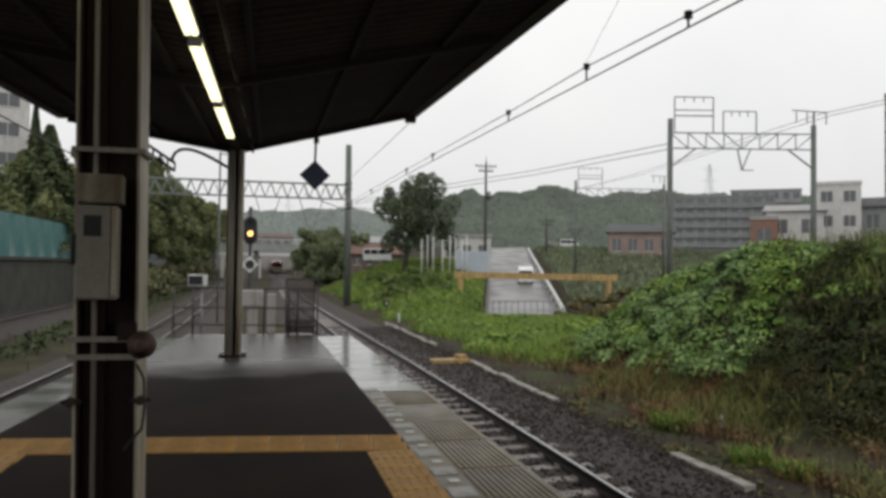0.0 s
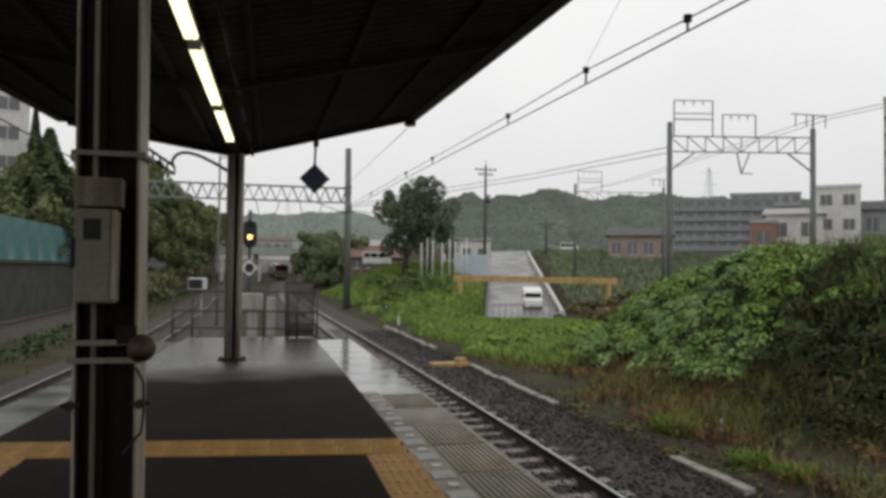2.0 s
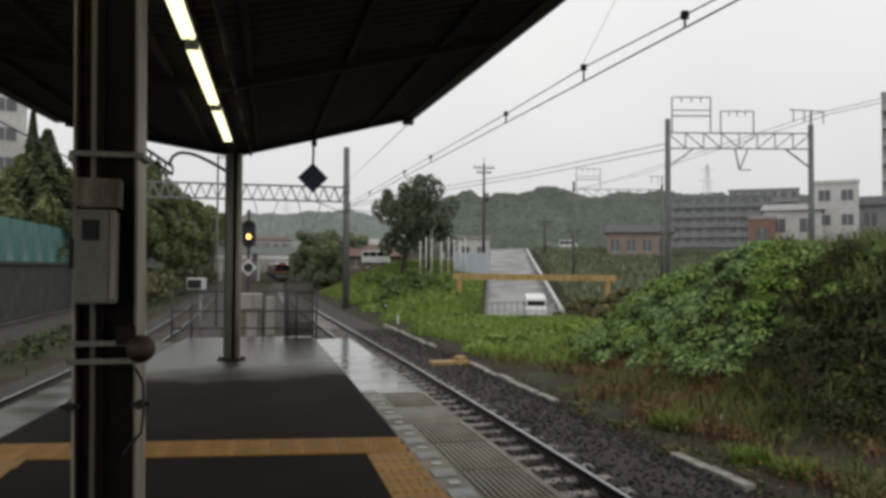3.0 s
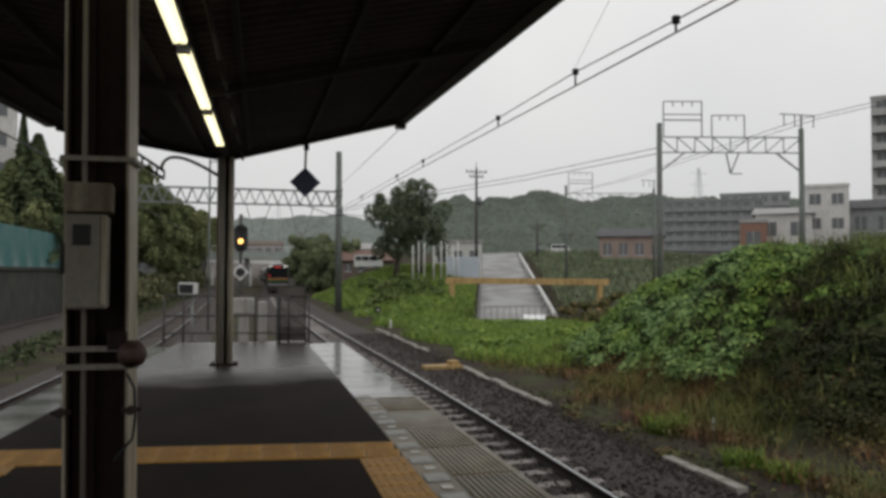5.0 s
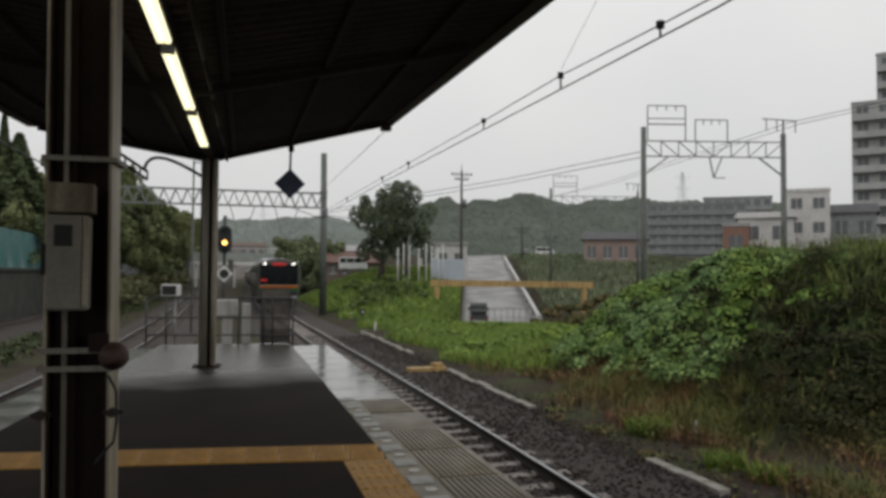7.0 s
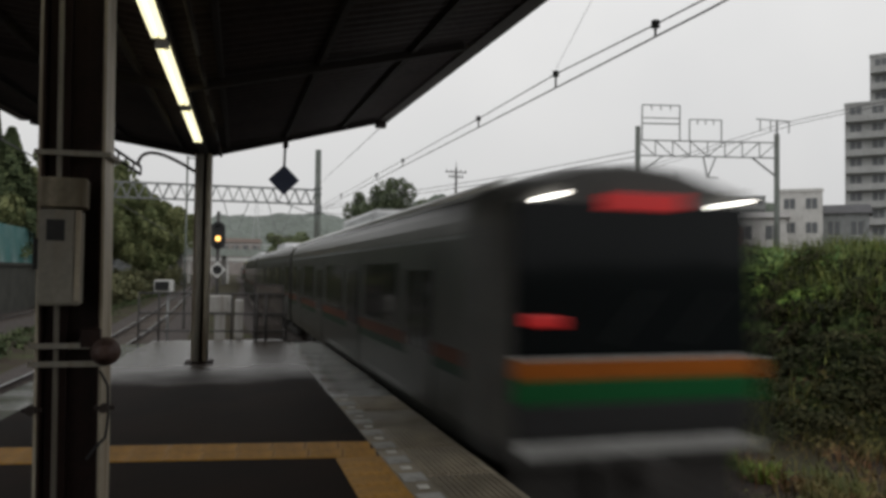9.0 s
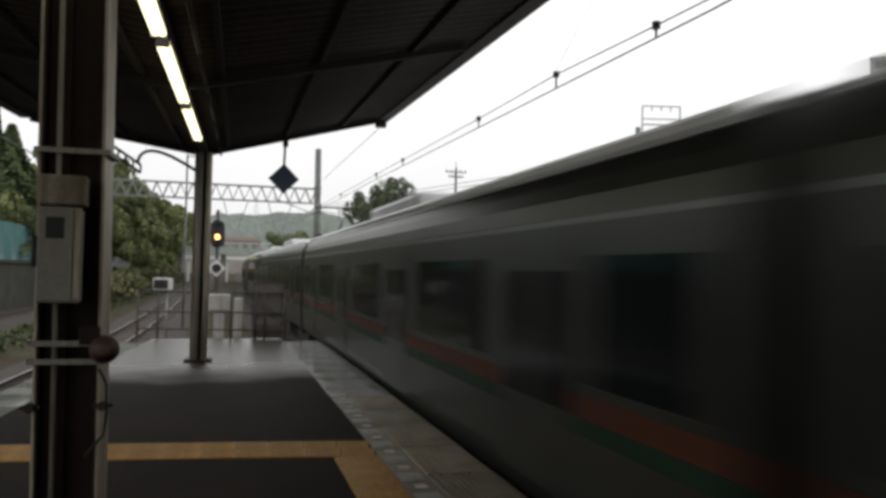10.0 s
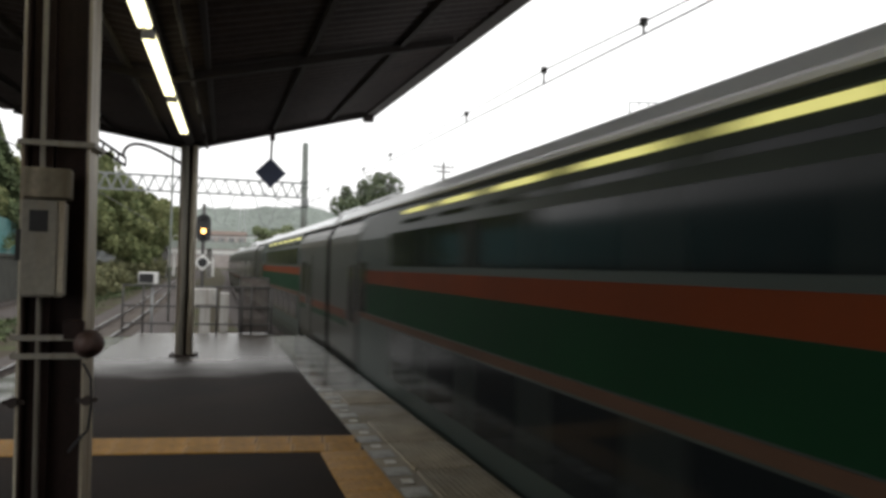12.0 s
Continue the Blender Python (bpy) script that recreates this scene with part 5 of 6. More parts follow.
box(bm, -0.03, -0.02, 0.62, 0.07, 0.06, 0.80, 0.006)
part("clamp", bm, BROWN, d)

# fence across the platform end
FY = 18.35
f = thing("end_fence", "grey steel pipe fence across the platform end", "fence", kind="structure")
fx = [-1.95, -1.5, 0.15, 0.72, 0.93, 1.40]
fy = lambda x: FY - 0.18 * (x - 1.4)
for x in fx:
    bm = BM()
    rod(bm, (x, fy(x), 0), (x, fy(x), 1.12), 0.024, n=8)
    part("fence_post", bm, DARK_POLE, f)
for z in (0.22, 0.63, 1.10):
    bm = BM()
    rod(bm, (fx[0], fy(fx[0]), z), (fx[-1], fy(fx[-1]), z), 0.022, n=8)
    part("fence_rail", bm, DARK_POLE, f)
# a framed wire-mesh panel standing a little above the fence
MESH_WIRE = mat("dull_mesh_wire", (0.13, 0.112, 0.10), 0.7, 0.2, var=0.3, scale=6, fine=80)
px0, px1, pz0, pz1 = 0.66, 1.32, 0.04, 1.33
bm = BM()
for x in (px0, px1):
    bar(bm, (x, fy(x) + 0.06, 0.0), (x, fy(x) + 0.06, pz1), 0.035)
for z in (pz0, 0.62, pz1):
    bar(bm, (px0, fy(px0) + 0.06, z), (px1, fy(px1) + 0.06, z), 0.03)
pn = part("mesh_panel", bm, DARK_POLE, f, "brownish wire mesh panel in a dark frame")
bm = BM()
for k in range(27):
    x = px0 + (px1 - px0) * (k + 0.5) / 27
    bar(bm, (x, fy(x) + 0.06, pz0), (x, fy(x) + 0.06, pz1), 0.0145)
for k in range(30):
    z = pz0 + (pz1 - pz0) * (k + 0.5) / 30
    bar(bm, (px0, fy(px0) + 0.066, z), (px1, fy(px1) + 0.066, z), 0.016)
part("wires", bm, MESH_WIRE, pn)
bm = BM()
bar(bm, (px0, fy(px0) + 0.08, 0.2), (px1, fy(px1) + 0.08, 0.2), 0.01, 0.34)
part("kick_plate", bm, MESH_WIRE, pn)

# cabinets on the ramp behind the fence
CAB_WHITE = mat("weathered_white_cabinet", (0.36, 0.35, 0.33), 0.5, var=0.15, scale=3, fine=40, dirt=(0.24, 0.22, 0.19))
for x, y, w, dp, z0, z1, leg, lab in ((-0.13, 20.4, 0.54, 0.35, 0.57, 1.0, 0.26, "white steel equipment cabinet on a pale pedestal behind the fence"),
                                      (0.345, 20.4, 0.22, 0.28, -0.1, 0.9, 0.16, "narrow white equipment box behind the platform fence")):
    c = thing("equipment_cabinet", lab, "cabinet", pose(x, y, 0), group="platform end cabinets")
    part("pedestal", box(BM(), -leg / 2, -dp * 0.4, -0.8, leg / 2, dp * 0.4, z0 + 0.004, 0.01), CAB_WHITE, c)
    part("case", box(BM(), -w / 2, -dp / 2, z0, w / 2, dp / 2, z1, 0.015), CAB_WHITE, c)
    dd = part("door", box(BM(), -w / 2 + 0.03, -dp / 2 - 0.012, z0 + 0.03, w / 2 - 0.03, -dp / 2 + 0.002, z1 - 0.03, 0.004), CAB_WHITE, c)
    part("handle", box(BM(), w / 2 - 0.07, -dp / 2 - 0.03, z0 + 0.15, w / 2 - 0.05, -dp / 2 - 0.01, z0 + 0.28), GALV, dd)
# ramp below the platform end
bm = BM()
v = [bm.verts.new(p) for p in ((-2.1, 18.7, -0.05), (1.9, 18.7, -0.05), (1.4, 26, -1.3), (-1.7, 26, -1.3), (-2.1, 18.7, -1.5), (1.9, 18.7, -1.5), (1.4, 26, -1.5), (-1.7, 26, -1.5))]
for q in ((0, 1, 2, 3), (7, 6, 5, 4), (0, 4, 5, 1), (1, 5, 6, 2), (2, 6, 7, 3), (3, 7, 4, 0)):
    bm.faces.new([v[i] for i in q])
tagged(part("platform_ramp", bm, WET_ASPHALT), "wet asphalt ramp leading down from the platform", "ramp", kind="structure")

# mirror box on a post left of the fence
b = thing("signal_box", "small white-rimmed black monitor box on a post", "monitor box", pose(-1.56, 21.0, 0))
bm = BM()
rod(bm, (0.1, 0.1, -1.0), (0.1, 0.1, 1.2), 0.03, n=8)
part("post", bm, GALV, b)
bm = BM()
box(bm, -0.24, -0.1, 1.08, 0.24, 0.16, 1.38, 0.02)
part("case", bm, WHITE, b)
bm = BM()
box(bm, -0.22, -0.112, 1.11, 0.13, -0.09, 1.35, 0.005)
part("screen", bm, BLACK, b)

# ---- fittings on the near column ----
NX, NY = spine(4.0) - 0.016, 4.0
eb = thing("meter_box", "pale grey steel meter box strapped to the column", "electrical box", pose(NX - 0.048, NY - 0.20, 1.50, 0, 0, 5))
bm = BM()
box(bm, -0.064, -0.10, 0.0, 0.108, 0.10, 0.43, 0.008)
part("case", bm, GREY_BOX, eb)
bm = BM()
box(bm, -0.068, -0.06, 0.445, 0.125, 0.10, 0.58, 0.006)
part("top_plate", bm, mat("stained_mount_board", (0.22, 0.19, 0.14), 0.7, var=0.3, scale=8, fine=40, dirt=(0.1, 0.08, 0.05)), eb)
bm = BM()
box(bm, -0.061, -0.108, 0.01, 0.078, -0.098, 0.43, 0.003)
dd = part("door", bm, GREY_BOX, eb)
bm = BM()
box(bm, -0.032, -0.113, 0.29, 0.042, -0.106, 0.385, 0.002)
part("window", bm, BLACK, dd, "small dark window")
bm = BM()
box(bm, 0.085, -0.106, 0.02, 0.108, -0.098, 0.43, 0.002)
part("hinge_strip", bm, CREAM, eb)
bm = BM()
box(bm, -0.092, -0.05, 0.16, -0.062, 0.02, 0.30, 0.004)
part("latch", bm, BLACK, eb, "black side latch")
for k, (z, h) in enumerate(((1.305, 0.026), (1.22, 0.026), (2.21, 0.024))):
    bm = BM()
    w = 0.165
    for x0, y0, x1, y1 in ((-w, -0.135, w, -0.125), (-w, 0.125, w, 0.135), (-w, -0.125, -w + 0.01, 0.125), (w - 0.01, -0.125, w, 0.125)):
        box(bm, x0, y0, -h / 2, x1, y1, h / 2)
    st = part("strap", bm, GREY_BOX)
    st.matrix_basis = pose(NX, NY, z, 0, 0, -2)
    tagged(st, "pale steel band clamped round the column", "strap", group="column straps")
# bell on the column's side
bl = thing("bell", "rusty brown round bell with a hanging cable on the column", "bell", pose(NX + 0.14, NY - 0.13, 1.275))
bm = BM()
for r0, y0, r1, y1 in ((0.068, 0.02, 0.065, -0.01), (0.065, -0.01, 0.045, -0.03), (0.05, -0.03, 0.015, -0.04)):
    rod(bm, (0.02, y0, 0), (0.02, y1, 0), r0, r1, n=24)
part("gong", bm, mat("rusty_brown_paint", (0.065, 0.035, 0.028), 0.6, var=0.3, scale=10, fine=60), bl)
bm = BM()
box(bm, -0.09, -0.01, 0.02, 0.0, 0.06, 0.11, 0.006)
part("bracket", bm, BROWN, bl)
bm = BM()
pts = [(0.0, 0, -0.09), (0.035, 0, -0.16), (0.04, 0, -0.3), (0.03, 0, -0.4), (-0.02, 0, -0.46), (-0.05, 0, -0.5)]
for a, c in zip(pts, pts[1:]):
    rod(bm, a, c, 0.007, n=6)
part("cable", bm, RUBBER, bl)
for x in (-0.15, 0.16):
    bm = BM()
    rod(bm, (x, -0.15, 1.01), (x, -0.11, 1.01), 0.022, n=10)
    box(bm, x - 0.045, -0.125, 1.0, x + 0.045, -0.115, 1.02)
    c = part("clamp_bolt", bm, RUST, near_col)

# downpipes and brackets on the far column
for x, r, m in ((0.10, 0.04, CREAM), (-0.04, 0.05, GREY_BOX)):
    bm = BM()
    rod(bm, (x, -0.16, 0.035), (x, -0.16, 3.75), r, n=12)
    part("downpipe", bm, m, far_col)
bm = BM()
pts = [(-0.12 - 1.0 * math.sin(a * 0.98), 0.0, 3.42 + 0.34 * math.sin(a * 1.7) - 0.06 * (a / 1.6) ** 2) for a in np.linspace(0, 1.6, 12)]
for a, c in zip(pts, pts[1:]):
    rod(bm, a, c, 0.028, n=8)
part("curved_brace", bm, BROWN, far_col, "curved dark brace to the canopy")
bm = BM()
for k in range(7):
    u = k / 6
    bar(bm, (-2.25 + 0.75 * u, 14.3, 3.98 - 0.50 * u), (-2.25 + 0.75 * u, 14.3, 3.84 - 0.50 * u), 0.03)
bar(bm, (-2.25, 14.3, 3.98), (-1.5, 14.3, 3.48), 0.05)
bar(bm, (-2.25, 14.3, 3.84), (-1.5, 14.3, 3.34), 0.05)
part("lattice_strut", bm, BEAM, canopy)
# conduit and cable run along the spine
bm = BM()
for k in range(12):
    y = -6 + k * 1.72
    rod(bm, (spine(y) + 0.28, y, 3.80), (spine(y + 1.72) + 0.28, y + 1.72, 3.80), 0.025, n=8)
part("conduit", bm, BEAM, canopy)
# ---- road, buildings and vehicles beyond ----
def road_z(x, y):
    return -1.9 + (0.3 * x + 0.954 * y - 72.9) * 0.1035


V, F = [], []
ys = np.arange(44, 150, 2.0)
for i, y in enumerate(ys):
    for x in np.linspace(0.3175 * y - 0.55, 0.3175 * y + 6.35, 6):
        V.append((x, y, road_z(x, y) if y < 137 else road_z(x, 137.0)))
    if i:
        for j in range(5):
            a = (i - 1) * 6 + j
            F.append((a, a + 1, a + 7, a + 6))
tagged(raw("road", np.array(V), np.array(F), ROAD, smooth=True), "wet grey road climbing away from the railway", "road", kind="structure")
# retaining walls and white handrail beside the road
for s, nm in ((-0.75, "retaining_wall_west"), (6.6, "retaining_wall_east")):
    bm = BM()
    for y in np.arange(52, 126, 4.0):
        x0, x1 = 0.3175 * y + s, 0.3175 * (y + 4) + s
        z0, z1 = road_z(x0, y), road_z(x1, y + 4)
        vs = [bm.verts.new(p) for p in ((x0, y, z0 - 1), (x0, y, z0 + 0.3), (x1, y + 4, z1 + 0.3), (x1, y + 4, z1 - 1), (x0 + 0.3, y, z0 - 1), (x0 + 0.3, y, z0 + 0.3), (x1 + 0.3, y + 4, z1 + 0.3), (x1 + 0.3, y + 4, z1 - 1))]
        for q in ((0, 1, 2, 3), (7, 6, 5, 4), (1, 5, 6, 2), (0, 4, 5, 1), (3, 2, 6, 7)):
            bm.faces.new([vs[i] for i in q])
    tagged(part(nm, bm, CONC), "low concrete wall along the road", "wall", kind="structure")
hr = thing("road_handrail", "white tubular handrail along the climbing road", "handrail", kind="structure")
hp = [(0.3175 * y + 6.3, y, road_z(0.3175 * y + 6.3, y)) for y in np.arange(60, 128, 4.0)]
for z in (0.9, 0.5):
    bm = BM()
    for a, b in zip(hp, hp[1:]):
        rod(bm, (a[0], a[1], a[2] + z), (b[0], b[1], b[2] + z), 0.17 if z > 0.6 else 0.05, n=6)
    part("rail", bm, WHITE, hr)
for p in hp:
    bm = BM()
    rod(bm, p, (p[0], p[1], p[2] + 0.9), 0.05, n=6)
    part("post", bm, WHITE, hr)
# mesh fence low across the near end of the road
nf = thing("road_fence", "thin pinkish wire fence before the sunken road", "fence", kind="structure")
for i in range(15):
    x = 16.9 + i * 0.45
    y = 53.2 - i * 0.12
    bm = BM()
    rod(bm, (x, y, -1.8), (x, y, -0.75), 0.014, n=5)
    part("picket", bm, RUST, nf)
bm = BM()
rod(bm, (16.9, 53.2, -0.8), (23.2, 51.5, -0.8), 0.014, n=5)
part("top_rail", bm, RUST, nf)

# yellow height-limit girder
yg = thing("height_limit_girder", "pale yellow height-limit girder on short posts over the road", "girder")
bm = BM()
bar(bm, (15.4, 59.0, 1.05), (28.3, 55.9, 0.95), 0.35, 0.50)
part("beam", bm, YELLOW, yg)
for x, y, h in ((15.9, 58.9, 1.0), (27.6, 56.1, 0.9)):
    bm = BM()
    z0 = float(ground_z(np.float64(x), np.float64(y))) - 0.3
    bar(bm, (x, y, min(z0, -0.8)), (x, y, 0.85), 0.40, 0.30)
    part("post", bm, YELLOW, yg)


def building(label, x, y, z0, turn, w, d, h, storeys, cols, wall, roof=None, pitch=0.0, balcony=0.0, cat="house", sink=3.0):
    """A block with floors, openings set into the facade, sills, parapet or pitched roof."""
    b = thing("building", label, cat, pose(x, y, z0, 0, 0, turn), group="buildings beyond the line")
    bm = BM()
    box(bm, -w / 2, 0, -sink, w / 2, d, h, 0.05)
    part("wall", bm, wall, b)
    bm = BM()
    if pitch:
        vs = [bm.verts.new(p) for p in ((-w / 2 - 0.5, -0.5, h), (w / 2 + 0.5, -0.5, h), (w / 2 + 0.5, d + 0.5, h), (-w / 2 - 0.5, d + 0.5, h), (-w / 2 - 0.2, d / 2, h + pitch), (w / 2 + 0.2, d / 2, h + pitch))]
        for q in ((0, 1, 5, 4), (2, 3, 4, 5), (0, 4, 3), (1, 2, 5), (3, 2, 1, 0)):
            bm.faces.new([vs[i] for i in q])
    else:
        box(bm, -w / 2 - 0.1, -0.1, h, w / 2 + 0.1, d + 0.1, h + 0.5, 0.03)
    part("roof", bm, roof or wall, b)
    sh, sw = h / storeys, w / cols
    for i in range(storeys):
        for j in range(cols):
            cx, cz = -w / 2 + (j + 0.5) * sw, (i + 0.52) * sh
            ww, wh = sw * 0.26, sh * (0.22 if not balcony else 0.34)
            bm = BM()
            box(bm, cx - ww, -0.03, cz - wh, cx + ww, 0.02, cz + wh)
            wn = part("window", bm, FAR_GLASS, b)
            bm = BM()
            box(bm, cx - 0.03, -0.05, cz - wh, cx + 0.03, -0.03, cz + wh)
            box(bm, cx - ww - 0.05, -0.06, cz - wh - 0.08, cx + ww + 0.05, -0.005, cz - wh)
            part("frame", bm, WHITE, wn)
        if balcony:
            bm = BM()
            box(bm, -w / 2 + 0.1, -balcony, i * sh - 0.1, w / 2 - 0.1, 0, i * sh + 0.1)
            box(bm, -w / 2 + 0.1, -balcony - 0.05, i * sh - 0.1, w / 2 - 0.1, -balcony + 0.05, i * sh + 1.1)
            part("balcony", bm, roof or wall, b)
    return b


FAR_GLASS = mat("rain_dulled_window", (0.13, 0.138, 0.145), 0.4, var=0.15, scale=0.5, fine=4)
WALL_GREY = mat("grey_render", (0.33, 0.34, 0.34), 0.9, var=0.15, scale=0.3, fine=6, dirt=(0.18, 0.18, 0.18))
WALL_DUSK = mat("slate_grey_render", (0.29, 0.305, 0.305), 0.9, var=0.15, scale=0.3, fine=6, dirt=(0.12, 0.12, 0.12))
WALL_WHITE = mat("off_white_render", (0.64, 0.63, 0.61), 0.9, var=0.1, scale=0.4, fine=6, dirt=(0.4, 0.39, 0.37))
# pinkish brown with some rain haze mixed into the wall colour
WALL_PINK = mat("pinkish_brown_render", (0.32, 0.24, 0.21), 0.9, var=0.2, scale=0.4, fine=6)
WALL_TOWER = mat("pale_grey_tower_render", (0.44, 0.445, 0.44), 0.9, var=0.2, scale=0.3, fine=6, dirt=(0.27, 0.27, 0.265))
WALL_DULL = mat("dull_brown_grey_render", (0.30, 0.27, 0.255), 0.9, var=0.2, scale=0.4, fine=6)
ROOF_BROWN = mat("brown_tile_roof", (0.14, 0.10, 0.08), 0.8, var=0.3, scale=1, fine=8)
WALL_BROWN = mat("dark_timber_wall", (0.17, 0.13, 0.11), 0.9, var=0.25, scale=0.6, fine=8)
ROOF_RUST = mat("rusty_red_brown_roof", (0.20, 0.115, 0.09), 0.75, var=0.3, scale=0.8, fine=8, dirt=(0.12, 0.09, 0.08))
ROOF_DARK = mat("dark_tile_roof", (0.08, 0.08, 0.085), 0.7, var=0.3, scale=1, fine=8)
ROOF_PALE = mat("pale_metal_roof", (0.33, 0.32, 0.31), 0.6, var=0.2, scale=1, fine=8)
building("long slate-grey apartment block with rows of windows", 104, 153, 7.0, -33, 22, 10, 11.5, 5, 9, WALL_DUSK, WALL_DUSK, balcony=0.35, cat="apartment block")
building("grey apartment block higher on the hill", 128, 170, 13, -36, 17, 10, 9.5, 3, 7, WALL_GREY, balcony=0.35, cat="apartment block", sink=16)
building("low pinkish brown building", 57, 105, 3.2, -28, 9.6, 8, 4.2, 1, 4, WALL_PINK, ROOF_DARK, 1.4)
building("white two-storey house with a flat roof", 78.7, 89, 7.0, -40, 5.7, 8, 6.9, 2, 2, WALL_WHITE, WALL_WHITE)
building("white house with a sloping pale roof", 71.6, 89, 5.6, -39, 7.2, 7, 4.4, 1, 2, WALL_WHITE, ROOF_PALE, 1.1)
building("small red-brown annex beside the white house", 66.4, 88.5, 4.0, -37, 3.4, 5, 4.6, 1, 1, mat("red_brown_cladding", (0.26, 0.145, 0.11), 0.8, var=0.2), ROOF_PALE)
building("dark grey house with a low roof", 85, 89.5, 6.5, -44, 9, 8, 4.6, 1, 3, WALL_DUSK, ROOF_DARK, 1.6)
building("tall grey apartment tower with balconies on every floor", 116.5, 104, 2.0, -50, 14, 14, 40, 13, 4, WALL_TOWER, WALL_TOWER, balcony=1.3, cat="apartment block")
building("grey apartment tower wing with balconies", 109.9, 108, 2.0, -46, 7, 12, 31, 10, 2, WALL_TOWER, WALL_TOWER, balcony=1.3, cat="apartment block")
building("small wooden house with a brown tiled roof", 15.4, 100, 1.2, -8, 7.0, 6, 2.1, 1, 4, WALL_BROWN, ROOF_RUST, 1.5)
building("low house with pale roof behind the bank", 18.0, 112, 2.0, -10, 7, 6, 3.2, 1, 3, WALL_DULL, ROOF_PALE, 1.0)
building("white site office with dark windows", 25.9, 93, 2.0, -16, 6.2, 5, 3.4, 1, 3, WALL_WHITE, ROOF_PALE, 0.0)
building("tall white building among trees on the hillside", -25.6, 80, 1.5, 16, 7.4, 8, 17.2, 6, 2, WALL_WHITE, cat="apartment block")
building("reddish brick-coloured building far along the line", -2, 262, 3, 0, 26, 10, 8, 2, 8, WALL_DULL, ROOF_BROWN, 1.5)
building("low grey warehouse beside the siding", -15.5, 150, 0.5, 10, 12, 10, 5.5, 1, 5, WALL_DUSK, ROOF_PALE)

# panel and white posts by the yard
for i, x in enumerate((17.0, 17.7, 18.4, 19.3, 20.2, 20.9, 21.5, 22.1)):
    y = 79.0 + 0.3 * (i % 3)
    z = float(ground_z(np.float64(x), np.float64(y)))
    bm = BM()
    rod(bm, (x, y, z - 0.4), (x, y, 4.6 + 0.25 * ((i * 5) % 3)), 0.075, n=8)
    tagged(part("white_post", bm, WHITE), "white painted steel post of a yard fence", "post", group="white yard posts")
bm = BM()
box(bm, 21.6, 82.0, 0.9, 25.4, 82.1, 3.5, 0.02)
for x in (22.5, 23.5, 24.5):
    box(bm, x - 0.03, 81.96, 0.9, x + 0.03, 82.0, 3.5)
tagged(part("yard_panel", bm, mat("pale_blue_panel", (0.42, 0.47, 0.52), 0.5, var=0.1, scale=1, fine=10)), "pale bluish steel hoarding panel of the yard", "panel")


# utility pole
def utility_pole(x, y, z0, top, label):
    u = thing("utility_pole", label, "utility pole", pose(x, y, 0), group="utility poles")
    bm = BM()
    rod(bm, (0, 0, z0), (0, 0, top), 0.20, 0.13, n=10)
    rod(bm, (0, 0, top), (0, 0, top + 0.8), 0.05, 0.03, n=6)
    part("pole", bm, DARK_POLE, u)
    for z, w in ((top - 0.5, 1.35), (top - 1.1, 0.9)):
        bm = BM()
        bar(bm, (-w, 0, z), (w, 0, z), 0.12)
        for k in (-0.9, -0.45, 0.45, 0.9):
            rod(bm, (k * w, 0, z), (k * w, 0, z + 0.3), 0.06, n=6)
        part("crossarm", bm, DARK_POLE, u)
    bm = BM()
    rod(bm, (0.35, -0.2, top - 4.6), (0.35, -0.2, top - 3.6), 0.25, n=10)
    part("transformer", bm, GALV, u)
    return u


utility_pole(27.0, 88.5, 0, 14.6, "dark utility pole with crossarms and transformer")
utility_pole(43.5, 110, 2, 9.5, "short dark utility pole in the field")
utility_pole(52, 118, 3, 8.5, "short dark utility pole beside a field")


def pylon(x, y, z0, h):
    t = thing("pylon", "faint grey lattice transmission tower on the skyline", "pylon", pose(x, y, z0), group="pylons")
    bm = BM()
    for sx, sy in ((-1, -1), (1, -1), (1, 1), (-1, 1)):
        bar(bm, (sx * h * 0.08, sy * h * 0.08, 0), (sx * 0.3, sy * 0.3, h), 0.12)
    for k in range(6):
        a, b = k / 6, (k + 1) / 6
        wa, wb = h * 0.08 * (1 - a) + 0.3 * a, h * 0.08 * (1 - b) + 0.3 * b
        bar(bm, (-wa, -wa, h * a), (wb, -wb, h * b), 0.10)
        bar(bm, (wa, -wa, h * a), (-wb, -wb, h * b), 0.10)
    part("tower", bm, PALE_STEEL, t)
    for z in (0.72, 0.84, 0.95):
        bm = BM()
        bar(bm, (-h * 0.09, 0, h * z), (h * 0.09, 0, h * z), 0.12)
        part("arm", bm, PALE_STEEL, t)


pylon(13.5, 375, 0.5, 36)
pylon(160, 244, 2.5, 38)

# overbridge across the line
ob_ = thing("overbridge", "pale green-grey girder bridge crossing over the tracks", "bridge", kind="structure")
BY = 158
bm = BM()
box(bm, -30, BY, 5.0, 9, BY + 6, 5.5)
box(bm, -30, BY - 0.15, 4.45, 9, BY, 5.9)
part("deck", bm, mat("pale_green_girder", (0.30, 0.34, 0.31), 0.6, var=0.2, scale=0.5, fine=6, dirt=(0.18, 0.19, 0.17)), ob_)
bm = BM()
for x in np.arange(-30, 9, 1.5):
    bar(bm, (x, BY, 5.9), (x, BY, 6.9), 0.07)
bar(bm, (-30, BY, 6.9), (9, BY, 6.9), 0.12)
part("railing", bm, WHITE, ob_)
for x in (-9.0, -0.5, 8.2):
    bm = BM()
    box(bm, x - 0.5, BY + 0.6, -1.6, x + 0.5, BY + 5, 5.0, 0.05)
    part("pier", bm, CONC, ob_)
